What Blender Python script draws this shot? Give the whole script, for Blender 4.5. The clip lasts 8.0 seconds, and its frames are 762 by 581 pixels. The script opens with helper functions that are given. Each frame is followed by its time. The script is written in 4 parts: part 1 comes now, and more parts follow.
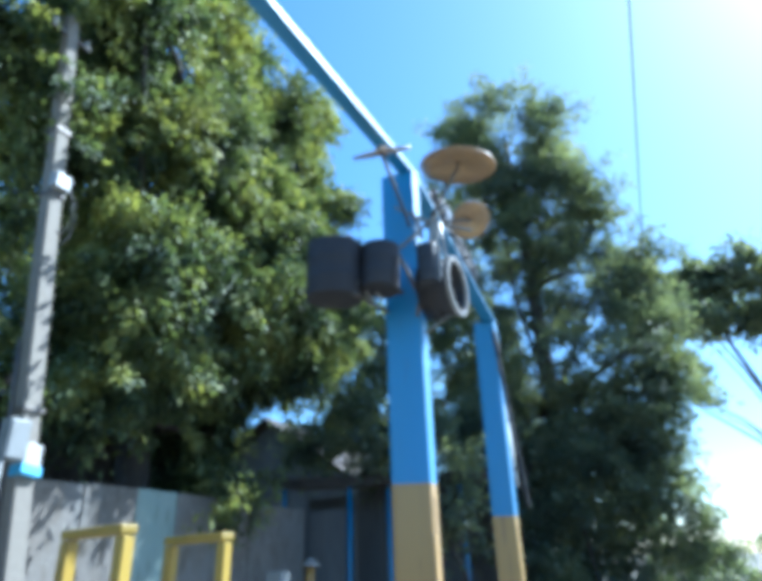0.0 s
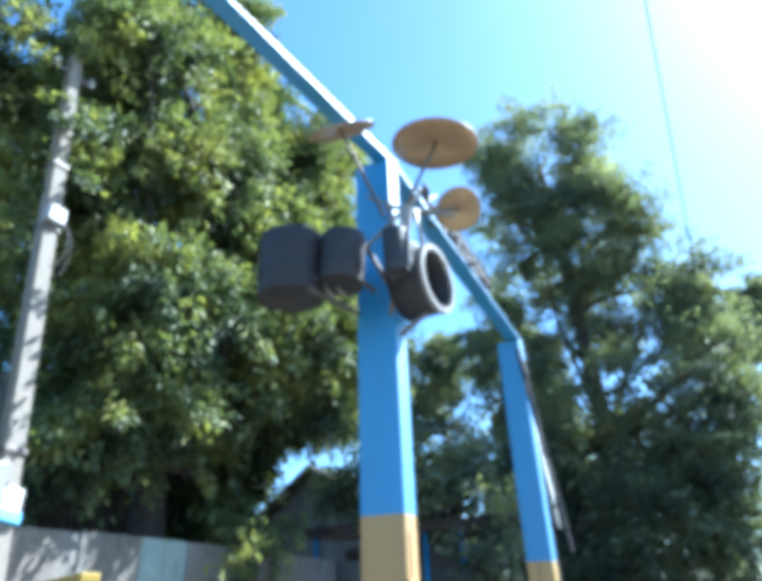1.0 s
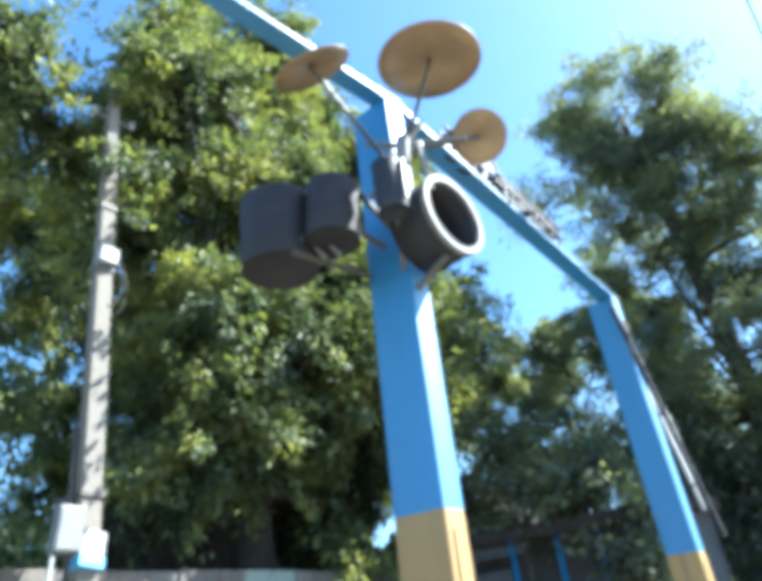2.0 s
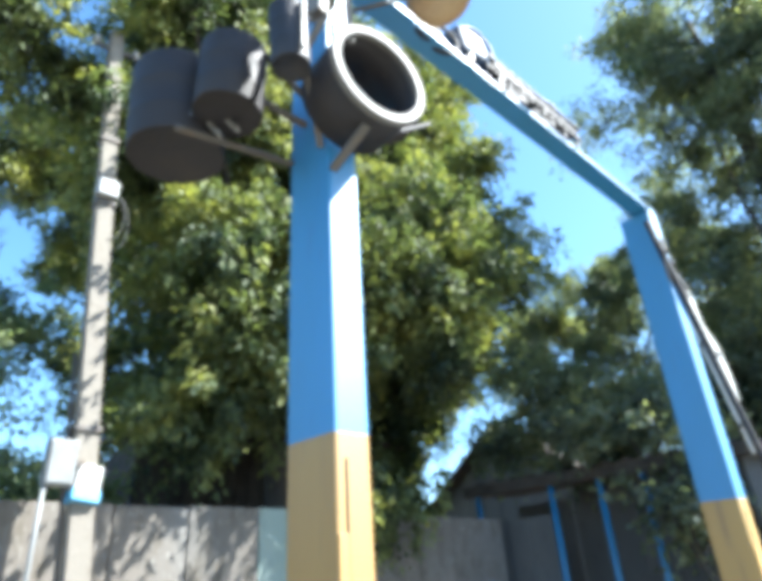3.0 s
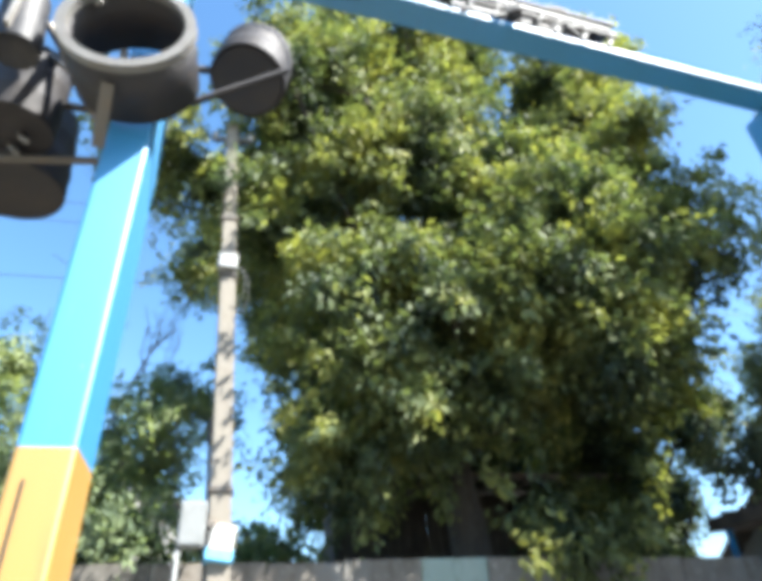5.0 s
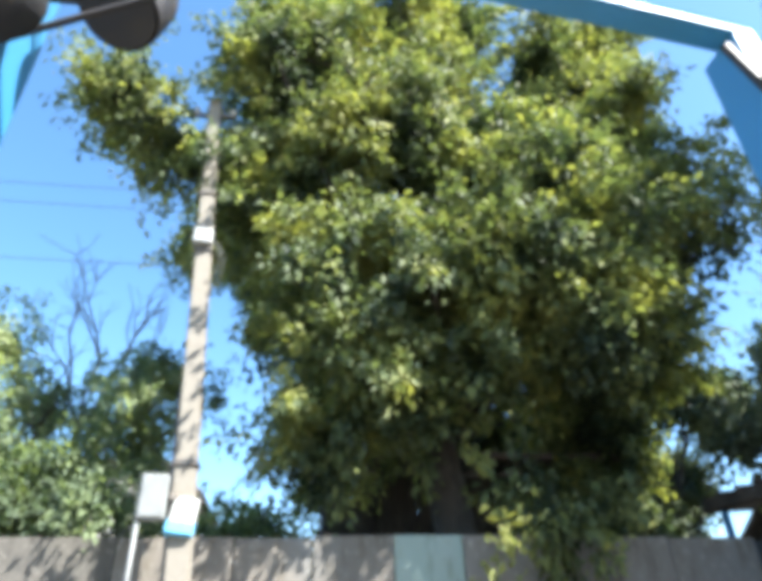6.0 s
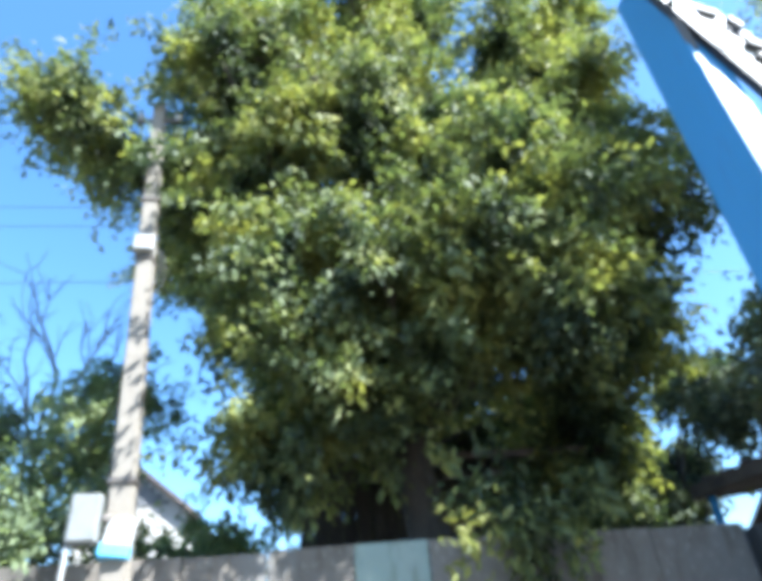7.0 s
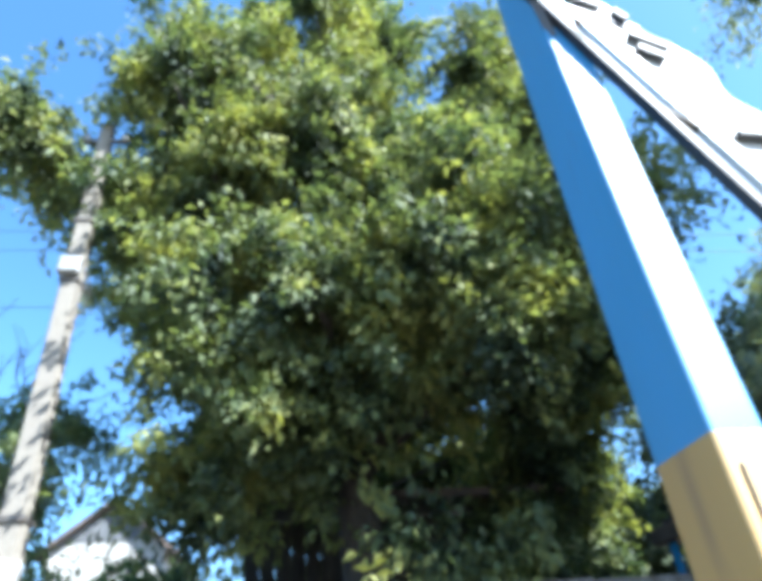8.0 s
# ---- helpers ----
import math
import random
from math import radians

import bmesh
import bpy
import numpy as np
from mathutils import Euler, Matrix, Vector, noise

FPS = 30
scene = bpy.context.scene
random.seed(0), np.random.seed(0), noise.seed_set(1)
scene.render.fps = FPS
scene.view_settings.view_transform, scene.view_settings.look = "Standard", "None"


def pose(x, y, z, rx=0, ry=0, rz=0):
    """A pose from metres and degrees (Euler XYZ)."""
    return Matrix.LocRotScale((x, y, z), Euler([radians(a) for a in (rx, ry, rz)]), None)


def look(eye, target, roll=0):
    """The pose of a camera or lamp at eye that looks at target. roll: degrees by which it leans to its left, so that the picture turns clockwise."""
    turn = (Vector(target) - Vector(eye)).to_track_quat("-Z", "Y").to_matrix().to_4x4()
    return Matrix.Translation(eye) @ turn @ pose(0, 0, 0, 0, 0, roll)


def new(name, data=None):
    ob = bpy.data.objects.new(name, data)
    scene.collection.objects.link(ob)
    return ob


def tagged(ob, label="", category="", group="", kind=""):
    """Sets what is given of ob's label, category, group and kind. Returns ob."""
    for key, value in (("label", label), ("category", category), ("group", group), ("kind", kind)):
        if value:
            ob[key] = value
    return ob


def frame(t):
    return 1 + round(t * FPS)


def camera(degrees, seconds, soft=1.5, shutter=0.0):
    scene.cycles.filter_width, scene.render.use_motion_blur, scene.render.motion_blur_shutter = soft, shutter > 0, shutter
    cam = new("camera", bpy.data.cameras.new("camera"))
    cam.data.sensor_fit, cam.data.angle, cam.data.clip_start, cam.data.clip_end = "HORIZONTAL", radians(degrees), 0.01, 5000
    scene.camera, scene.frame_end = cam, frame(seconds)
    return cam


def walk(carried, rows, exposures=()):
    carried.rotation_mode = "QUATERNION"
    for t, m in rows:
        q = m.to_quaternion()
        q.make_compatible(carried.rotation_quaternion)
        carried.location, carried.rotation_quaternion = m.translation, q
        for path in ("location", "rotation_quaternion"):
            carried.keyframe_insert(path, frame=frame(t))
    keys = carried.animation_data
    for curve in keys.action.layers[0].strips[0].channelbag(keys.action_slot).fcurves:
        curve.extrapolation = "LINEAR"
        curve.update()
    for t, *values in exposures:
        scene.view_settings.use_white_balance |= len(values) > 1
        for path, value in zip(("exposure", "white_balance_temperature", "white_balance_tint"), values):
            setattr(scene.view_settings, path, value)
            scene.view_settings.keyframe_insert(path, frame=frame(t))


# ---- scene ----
cam = camera(64.7, 8.0, soft=7.1)
PATH = [
    (0, (0.78, 1.304, 1.517), (-0.006, 2.947, 2.343), -1.7),
    (0.5, (0.91, 1.709, 1.505), (-0.029, 3.288, 2.297), -3.3),
    (1, (0.928, 2.104, 1.479), (0.018, 3.597, 2.45), -2.0),
    (1.5, (0.907, 2.542, 1.494), (-0.215, 3.867, 2.487), -4.3),
    (1.7, (0.912, 2.694, 1.502), (-0.222, 3.988, 2.522), -6.0),
    (2.8, (0.867, 3.585, 1.471), (-0.481, 4.696, 2.444), -3.4),
    (3, (0.871, 3.74, 1.5), (-0.518, 4.854, 2.411), -3.7),
    (3.5, (0.837, 4.113, 1.501), (-0.609, 5.11, 2.459), -3.3),
    (4, (0.84, 4.489, 1.528), (-0.847, 4.993, 2.477), -3.0),
    (4.2, (0.915, 4.624, 1.466), (-0.744, 5.087, 2.482), -3.0),
    (5.3, (0.854, 5.417, 1.453), (-0.791, 5.744, 2.541), -3.2),
    (5.5, (0.832, 5.5, 1.42), (-0.805, 5.87, 2.508), -4.6),
    (6, (0.74, 5.783, 1.382), (-0.936, 6.04, 2.442), -1.9),
    (6.5, (0.693, 6.147, 1.42), (-1.007, 6.489, 2.417), -4.6),
    (7, (0.458, 6.346, 1.378), (-1.199, 6.591, 2.47), -5.5),
    (7.5, (0.345, 6.719, 1.42), (-1.319, 6.989, 2.496), -7.6),
    (8, (0.223, 7.086, 1.468), (-1.378, 7.304, 2.646), -4.7),
]
EXPOSURES = [(0.0, 1.80, 4880, 2.8), (1.0, 2.22, 5150, 4.0), (1.7, 2.28, 5450, 4.5), (3.0, 2.34, 5850, 6.5), (4.0, 2.24, 5850, 7.5), (5.5, 2.28, 6300, 8.5), (6.5, 2.44, 5820, 8.5), (8.0, 2.36, 5480, 7.0)]
walk(cam, [(t, look(eye, target, roll)) for t, eye, target, roll in PATH], EXPOSURES)

# ---- world, sun ----
SUN_SIDE, SUN_UP = 40.0, 48.5          # degrees from +y towards +x, and above the horizon
world = bpy.data.worlds.new("sky")
scene.world = world
world.use_nodes = True
wn = world.node_tree
sky = wn.nodes.new("ShaderNodeTexSky")
sky.sky_type, sky.sun_disc = "NISHITA", False
sky.sun_elevation, sky.sun_rotation = radians(SUN_UP), radians(SUN_SIDE)
sky.air_density, sky.dust_density, sky.ozone_density = 1.0, 0.9, 2.0
deep = wn.nodes.new("ShaderNodeHueSaturation")
deep.inputs["Hue"].default_value, deep.inputs["Saturation"].default_value = 0.494, 1.15
wn.links.new(sky.outputs[0], deep.inputs["Color"])
wn.links.new(deep.outputs[0], wn.nodes["Background"].inputs[0])
wn.nodes["Background"].inputs[1].default_value = 0.086
sun = new("sun", bpy.data.lights.new("sun", "SUN"))
sun.data.energy, sun.data.angle, sun.data.color = 5.0, radians(0.53), (1.0, 0.95, 0.86)
a, e = radians(SUN_SIDE), radians(SUN_UP)
SUNWARD = Vector((math.sin(a) * math.cos(e), math.cos(a) * math.cos(e), math.sin(e)))
sun.matrix_world = look(SUNWARD * 50, (0, 0, 0))


# ---- materials ----
def material(name, base, rough=0.6, metal=0.0, grain=(), bump=0.0, bump_scale=60.0, island=0.0, streak=1.0, shine=0.5, coat=0.0):
    """base: colour; grain: rows of (noise scale, colour, low, high) laid over it in turn; island: value change from piece to piece."""
    m = bpy.data.materials.new(name)
    m.use_nodes = True
    t = m.node_tree
    p = t.nodes["Principled BSDF"]
    p.inputs["Roughness"].default_value, p.inputs["Metallic"].default_value = rough, metal
    p.inputs["Specular IOR Level"].default_value = shine
    p.inputs["IOR"].default_value = 1.6 if shine > 0.9 else 1.5
    p.inputs["Coat Weight"].default_value, p.inputs["Coat Roughness"].default_value, p.inputs["Coat IOR"].default_value = coat, 0.57, 1.85
    co = t.nodes.new("ShaderNodeTexCoord")
    mp = t.nodes.new("ShaderNodeMapping")
    mp.inputs["Scale"].default_value = (1, 1, streak)
    t.links.new(co.outputs["Object"], mp.inputs[0])
    rgb = t.nodes.new("ShaderNodeRGB")
    rgb.outputs[0].default_value = (*base, 1)
    last = rgb.outputs[0]
    for scale, colour, low, high in grain:
        n = t.nodes.new("ShaderNodeTexNoise")
        n.inputs["Scale"].default_value, n.inputs["Detail"].default_value = scale, 5
        t.links.new(mp.outputs[0], n.inputs["Vector"])
        r = t.nodes.new("ShaderNodeMapRange")
        r.inputs["From Min"].default_value, r.inputs["From Max"].default_value = low, high
        t.links.new(n.outputs["Fac"], r.inputs["Value"])
        x = t.nodes.new("ShaderNodeMix")
        x.data_type = "RGBA"
        t.links.new(r.outputs[0], x.inputs["Factor"])
        t.links.new(last, x.inputs["A"])
        x.inputs["B"].default_value = (*colour, 1)
        last = x.outputs["Result"]
    if island:
        g = t.nodes.new("ShaderNodeObjectInfo")
        r = t.nodes.new("ShaderNodeMapRange")
        r.inputs["To Min"].default_value, r.inputs["To Max"].default_value = 1 - island, 1 + island
        t.links.new(g.outputs["Random"], r.inputs["Value"])
        h = t.nodes.new("ShaderNodeHueSaturation")
        t.links.new(r.outputs[0], h.inputs["Value"])
        t.links.new(last, h.inputs["Color"])
        last = h.outputs[0]
    t.links.new(last, p.inputs["Base Color"])
    if bump:
        n = t.nodes.new("ShaderNodeTexNoise")
        n.inputs["Scale"].default_value, n.inputs["Detail"].default_value = bump_scale, 6
        t.links.new(mp.outputs[0], n.inputs["Vector"])
        b = t.nodes.new("ShaderNodeBump")
        b.inputs["Strength"].default_value, b.inputs["Distance"].default_value = bump, 0.01
        t.links.new(n.outputs["Fac"], b.inputs["Height"])
        t.links.new(b.outputs[0], p.inputs["Normal"])
    return m


def leaf_material(name, dark, mid, light, glow=0.35):
    """Leaves: three greens from leaf to leaf and in patches through the crown, glossy above, with light coming through."""
    m = bpy.data.materials.new(name)
    m.use_nodes = True
    t = m.node_tree
    p = t.nodes["Principled BSDF"]
    p.inputs["Roughness"].default_value, p.inputs["Specular IOR Level"].default_value = 0.6, 0.3
    g = t.nodes.new("ShaderNodeNewGeometry")
    co = t.nodes.new("ShaderNodeTexCoord")
    n = t.nodes.new("ShaderNodeTexNoise")
    n.inputs["Scale"].default_value, n.inputs["Detail"].default_value = 1.2, 3
    t.links.new(co.outputs["Object"], n.inputs["Vector"])
    mix = t.nodes.new("ShaderNodeMath")
    mix.operation = "MULTIPLY_ADD"
    t.links.new(g.outputs["Random Per Island"], mix.inputs[0])
    mix.inputs[1].default_value = 0.40
    off = t.nodes.new("ShaderNodeMath")
    off.operation = "MULTIPLY_ADD"
    t.links.new(n.outputs["Fac"], off.inputs[0])
    off.inputs[1].default_value, off.inputs[2].default_value = 2.9, -1.15
    t.links.new(off.outputs[0], mix.inputs[2])
    c = t.nodes.new("ShaderNodeValToRGB")
    c.color_ramp.elements[0].color, c.color_ramp.elements[0].position = (*dark, 1), 0.05
    c.color_ramp.elements[1].color, c.color_ramp.elements[1].position = (*light, 1), 0.98
    k = c.color_ramp.elements.new(0.5)
    k.color = (*mid, 1)
    t.links.new(mix.outputs[0], c.inputs[0])
    t.links.new(c.outputs[0], p.inputs["Base Color"])
    tr = t.nodes.new("ShaderNodeBsdfTranslucent")
    warm = t.nodes.new("ShaderNodeMix")
    warm.data_type, warm.blend_type = "RGBA", "MULTIPLY"
    warm.inputs["Factor"].default_value = 1.0
    t.links.new(c.outputs[0], warm.inputs["A"])
    warm.inputs["B"].default_value = (1.4, 1.45, 0.72, 1)
    t.links.new(warm.outputs["Result"], tr.inputs[0])
    s = t.nodes.new("ShaderNodeMixShader")
    s.inputs[0].default_value = glow
    t.links.new(p.outputs[0], s.inputs[1])
    t.links.new(tr.outputs[0], s.inputs[2])
    t.links.new(s.outputs[0], t.nodes["Material Output"].inputs[0])
    return m


BLUE = material("blue_paint", (0.002, 0.162, 0.365), 0.6, 0, [(3, (0.005, 0.18, 0.43), 0.45, 0.7), (26, (0.010, 0.125, 0.30), 0.62, 0.8), (90, (0.16, 0.10, 0.06), 0.73, 0.8)], 0.12, 30, streak=0.2, shine=0.4, coat=1.0)
YELLOW = material("yellow_paint", (0.30, 0.160, 0.015), 0.6, 0, [(3, (0.36, 0.21, 0.03), 0.45, 0.7), (11, (0.15, 0.075, 0.012), 0.56, 0.78), (24, (0.20, 0.10, 0.01), 0.62, 0.8), (80, (0.16, 0.10, 0.06), 0.73, 0.8)], 0.12, 30, streak=0.1, shine=0.25, coat=1.0)
LEMON = material("lemon_yellow_paint", (0.29, 0.195, 0.022), 0.5, 0, [(5, (0.25, 0.155, 0.02), 0.45, 0.7), (30, (0.22, 0.12, 0.02), 0.64, 0.8)], 0.12, 30)
OCHRE = material("ochre_paint", (0.30, 0.195, 0.105), 0.4, 0, [(6, (0.44, 0.28, 0.13), 0.45, 0.7), (40, (0.24, 0.14, 0.06), 0.64, 0.8)], 0.15, 40)
RUSTY = material("dark_steel", (0.023, 0.021, 0.024), 0.66, 0.15, [(7, (0.032, 0.027, 0.026), 0.48, 0.7), (35, (0.065, 0.045, 0.034), 0.64, 0.8)], 0.3, 50)
BLACK = material("black_paint", (0.02, 0.02, 0.024), 0.6, 0.1, [(9, (0.05, 0.045, 0.045), 0.5, 0.75)], 0.15, 50)
NAVY = material("dark_blue_paint", (0.022, 0.045, 0.085), 0.6, 0, [(9, (0.05, 0.06, 0.08), 0.5, 0.75)], 0.15, 50)
BRIGHT = material("bright_steel", (0.24, 0.228, 0.21), 0.4, 0.25, [(14, (0.17, 0.15, 0.13), 0.5, 0.75), (60, (0.15, 0.10, 0.07), 0.66, 0.8)], 0.2, 60)
HOOP = material("worn_hoop_steel", (0.14, 0.134, 0.126), 0.65, 0.1, [(14, (0.12, 0.11, 0.10), 0.45, 0.72), (60, (0.08, 0.10, 0.075), 0.62, 0.8)], 0.3, 60)
STEEL = material("weathered_steel_bar", (0.115, 0.105, 0.095), 0.5, 0.4, [(14, (0.15, 0.11, 0.08), 0.5, 0.72)], 0.2, 60)
WHITE = material("white_enamel", (0.46, 0.46, 0.445), 0.4, 0, [(8, (0.40, 0.39, 0.37), 0.52, 0.75), (50, (0.34, 0.27, 0.2), 0.7, 0.8)], 0.15, 40)
GREYBOX = material("grey_painted_steel", (0.19, 0.197, 0.195), 0.5, 0, [(6, (0.14, 0.145, 0.14), 0.5, 0.75), (40, (0.16, 0.12, 0.09), 0.66, 0.8)], 0.15, 40)
BOXWHITE = material("aged_white_plastic", (0.29, 0.29, 0.285), 0.5, 0, [(8, (0.23, 0.225, 0.215), 0.5, 0.75), (40, (0.2, 0.16, 0.12), 0.68, 0.8)], 0.15, 40)
SKYBLUE = material("light_blue_plastic", (0.10, 0.33, 0.55), 0.45, 0, [(6, (0.14, 0.38, 0.58), 0.5, 0.75)])
CONCRETE = material("pole_concrete", (0.195, 0.174, 0.145), 0.9, 0, [(4, (0.20, 0.178, 0.145), 0.45, 0.7), (30, (0.16, 0.135, 0.105), 0.56, 0.76), (110, (0.34, 0.315, 0.27), 0.6, 0.75)], 0.5, 70, streak=0.5)
PANEL = material("fence_panel_plaster", (0.146, 0.128, 0.108), 0.9, 0, [(1.3, (0.165, 0.158, 0.146), 0.42, 0.66), (7, (0.095, 0.08, 0.06), 0.52, 0.72), (45, (0.36, 0.345, 0.31), 0.6, 0.75)], 0.5, 50, island=0.16, streak=0.3)
# Dark mottling paints dappled shade into the left panels, together with stains.
PANEL_STAIN_SHADE = material("stained_and_shaded_fence_panel", (0.105, 0.095, 0.082), 0.9, 0, [(2.2, (0.065, 0.058, 0.05), 0.42, 0.60), (9, (0.05, 0.045, 0.038), 0.54, 0.70), (45, (0.26, 0.24, 0.21), 0.6, 0.75)], 0.5, 50, island=0.16, streak=0.5)
PANEL_GREEN = material("fence_panel_pale_green", (0.20, 0.265, 0.235), 0.85, 0, [(1.3, (0.25, 0.30, 0.275), 0.42, 0.66), (9, (0.16, 0.19, 0.16), 0.56, 0.76)], 0.4, 50, streak=0.3)
ROOF = material("roof_sheet", (0.055, 0.042, 0.038), 0.75, 0, [(3, (0.11, 0.08, 0.06), 0.45, 0.7), (25, (0.05, 0.04, 0.035), 0.58, 0.75)], 0.4, 40)
WALL = material("shelter_board", (0.10, 0.105, 0.11), 0.8, 0, [(2, (0.14, 0.14, 0.14), 0.45, 0.7), (20, (0.07, 0.07, 0.075), 0.58, 0.75)], 0.3, 40, streak=0.3)
PLASTER = material("house_plaster", (0.36, 0.345, 0.32), 0.9, 0, [(0.8, (0.28, 0.265, 0.24), 0.45, 0.7), (6, (0.22, 0.2, 0.17), 0.55, 0.75)], 0.3, 20)
BARK = material("bark", (0.06, 0.05, 0.042), 0.95, 0, [(5, (0.035, 0.03, 0.026), 0.45, 0.65), (30, (0.10, 0.085, 0.07), 0.55, 0.75)], 0.9, 25, streak=0.3)
TWIG = material("dry_twig", (0.13, 0.10, 0.085), 0.9, 0, [(20, (0.08, 0.065, 0.055), 0.45, 0.7)])
EARTH = material("packed_earth", (0.145, 0.128, 0.103), 0.95, 0, [(0.35, (0.11, 0.112, 0.075), 0.42, 0.66), (6, (0.15, 0.13, 0.105), 0.5, 0.75), (60, (0.09, 0.075, 0.06), 0.58, 0.75)], 0.6, 30)
WIRE = material("cable_sheath", (0.035, 0.035, 0.037), 0.6, 0, [(30, (0.06, 0.055, 0.05), 0.5, 0.7)])
GLASSY = material("porcelain", (0.30, 0.285, 0.26), 0.25, 0, [(20, (0.5, 0.46, 0.4), 0.55, 0.75)])
LEAF_MAPLE = leaf_material("maple_leaves", (0.034, 0.052, 0.034), (0.126, 0.156, 0.068), (0.28, 0.285, 0.088), 0.36)
LEAF_FEATHER = leaf_material("locust_leaves", (0.068, 0.088, 0.07), (0.142, 0.166, 0.118), (0.235, 0.25, 0.145), 0.48)
# Darker greens put shade into the leaf colour of the tree beyond the shelter.
LEAF_SHADE_TONED = leaf_material("shade_toned_leaves", (0.026, 0.042, 0.030), (0.070, 0.092, 0.048), (0.13, 0.15, 0.06), 0.3)
LEAF_PALE = leaf_material("pale_leaves", (0.065, 0.092, 0.062), (0.165, 0.21, 0.12), (0.29, 0.33, 0.17), 0.5)


# ---- builders ----
def link(name, bm, mats, parent=None, label="", smooth=False):
    me = bpy.data.meshes.new(name)
    bm.to_mesh(me)
    bm.free()
    for m in mats if isinstance(mats, (list, tuple)) else [mats]:
        me.materials.append(m)
    if smooth:
        for f in me.polygons:
            f.use_smooth = True
    ob = new(name, me)
    if parent:
        ob.parent = parent
    if label:
        ob["label"] = label
    return ob


part = link


def thing(name, at=(0, 0, 0), label="", category="", group="", kind=""):
    ob = new(name)
    ob.location = at
    ob.empty_display_size = 0.1
    return tagged(ob, label, category, group, kind)


def box(bm, size, m, bevel=0.0, slot=0):
    r = bmesh.ops.create_cube(bm, size=1, matrix=m @ Matrix.Diagonal((*size, 1)))
    fs = list({f for v in r["verts"] for f in v.link_faces})
    for f in fs:
        f.material_index = slot
    if bevel:
        es = list({ed for f in fs for ed in f.edges})
        bmesh.ops.bevel(bm, geom=es, offset=bevel, segments=2, affect="EDGES", profile=0.5)
    return bm


def between(p, q, up=(0, 0, 1)):
    """The pose at the middle of p and q whose z runs from p to q."""
    p, q = Vector(p), Vector(q)
    z = (q - p).normalized()
    x = Vector(up).cross(z)
    if x.length < 1e-3:
        x = Vector((1, 0, 0))
    x.normalize()
    y = z.cross(x)
    m = Matrix((x, y, z)).transposed().to_4x4()
    m.translation = (p + q) / 2
    return m, (q - p).length


def bar(bm, p, q, w, d, bevel=0.003, up=(0, 0, 1), slot=0):
    m, n = between(p, q, up)
    return box(bm, (w, d, n), m, bevel, slot)


def tube(bm, pts, radii, sides=8, cap=True):
    """A tapered round limb through the points."""
    rings = []
    pts = [Vector(p) for p in pts]
    for i, p in enumerate(pts):
        way = (pts[min(i + 1, len(pts) - 1)] - pts[max(i - 1, 0)]).normalized()
        x = way.cross(Vector((0.31, 0.87, 0.38))).normalized()
        y = way.cross(x)
        rings.append([bm.verts.new(p + (x * math.cos(k * math.tau / sides) + y * math.sin(k * math.tau / sides)) * radii[i]) for k in range(sides)])
    for a0, b0 in zip(rings, rings[1:]):
        for k in range(sides):
            bm.faces.new((a0[k], a0[(k + 1) % sides], b0[(k + 1) % sides], b0[k]))
    if cap:
        bm.faces.new(rings[0][::-1])
        bm.faces.new(rings[-1])
    return bm


def lathe(bm, profile, m, sides=40, close=False):
    """Turns (radius, height) rows round z."""
    rings = []
    for r, z in profile:
        rings.append([bm.verts.new(m @ Vector((r * math.cos(k * math.tau / sides), r * math.sin(k * math.tau / sides), z))) for k in range(sides)])
    pairs = list(zip(rings, rings[1:])) + ([(rings[-1], rings[0])] if close else [])
    for a0, b0 in pairs:
        for k in range(sides):
            bm.faces.new((a0[k], a0[(k + 1) % sides], b0[(k + 1) % sides], b0[k]))
    if not close:
        if profile[0][0] > 1e-4:
            bm.faces.new(rings[0][::-1])
        if profile[-1][0] > 1e-4:
            bm.faces.new(rings[-1])
    bmesh.ops.recalc_face_normals(bm, faces=bm.faces)
    return bm


def plank(bm, outline, thick, m):
    """A flat board of that outline in x and y, as thick as said, centred on z = 0."""
    lo = [bm.verts.new(m @ Vector((x, y, -thick / 2))) for x, y in outline]
    hi = [bm.verts.new(m @ Vector((x, y, thick / 2))) for x, y in outline]
    bm.faces.new(lo[::-1])
    bm.faces.new(hi)
    for k in range(len(lo)):
        j = (k + 1) % len(lo)
        bm.faces.new((lo[k], lo[j], hi[j], hi[k]))
    bmesh.ops.recalc_face_normals(bm, faces=bm.faces)
    return bm


def facing(at, normal, spin=0.0):
    m = Vector(normal).to_track_quat("Z", "Y").to_matrix().to_4x4()
    return Matrix.Translation(at) @ m @ pose(0, 0, 0, 0, 0, spin)


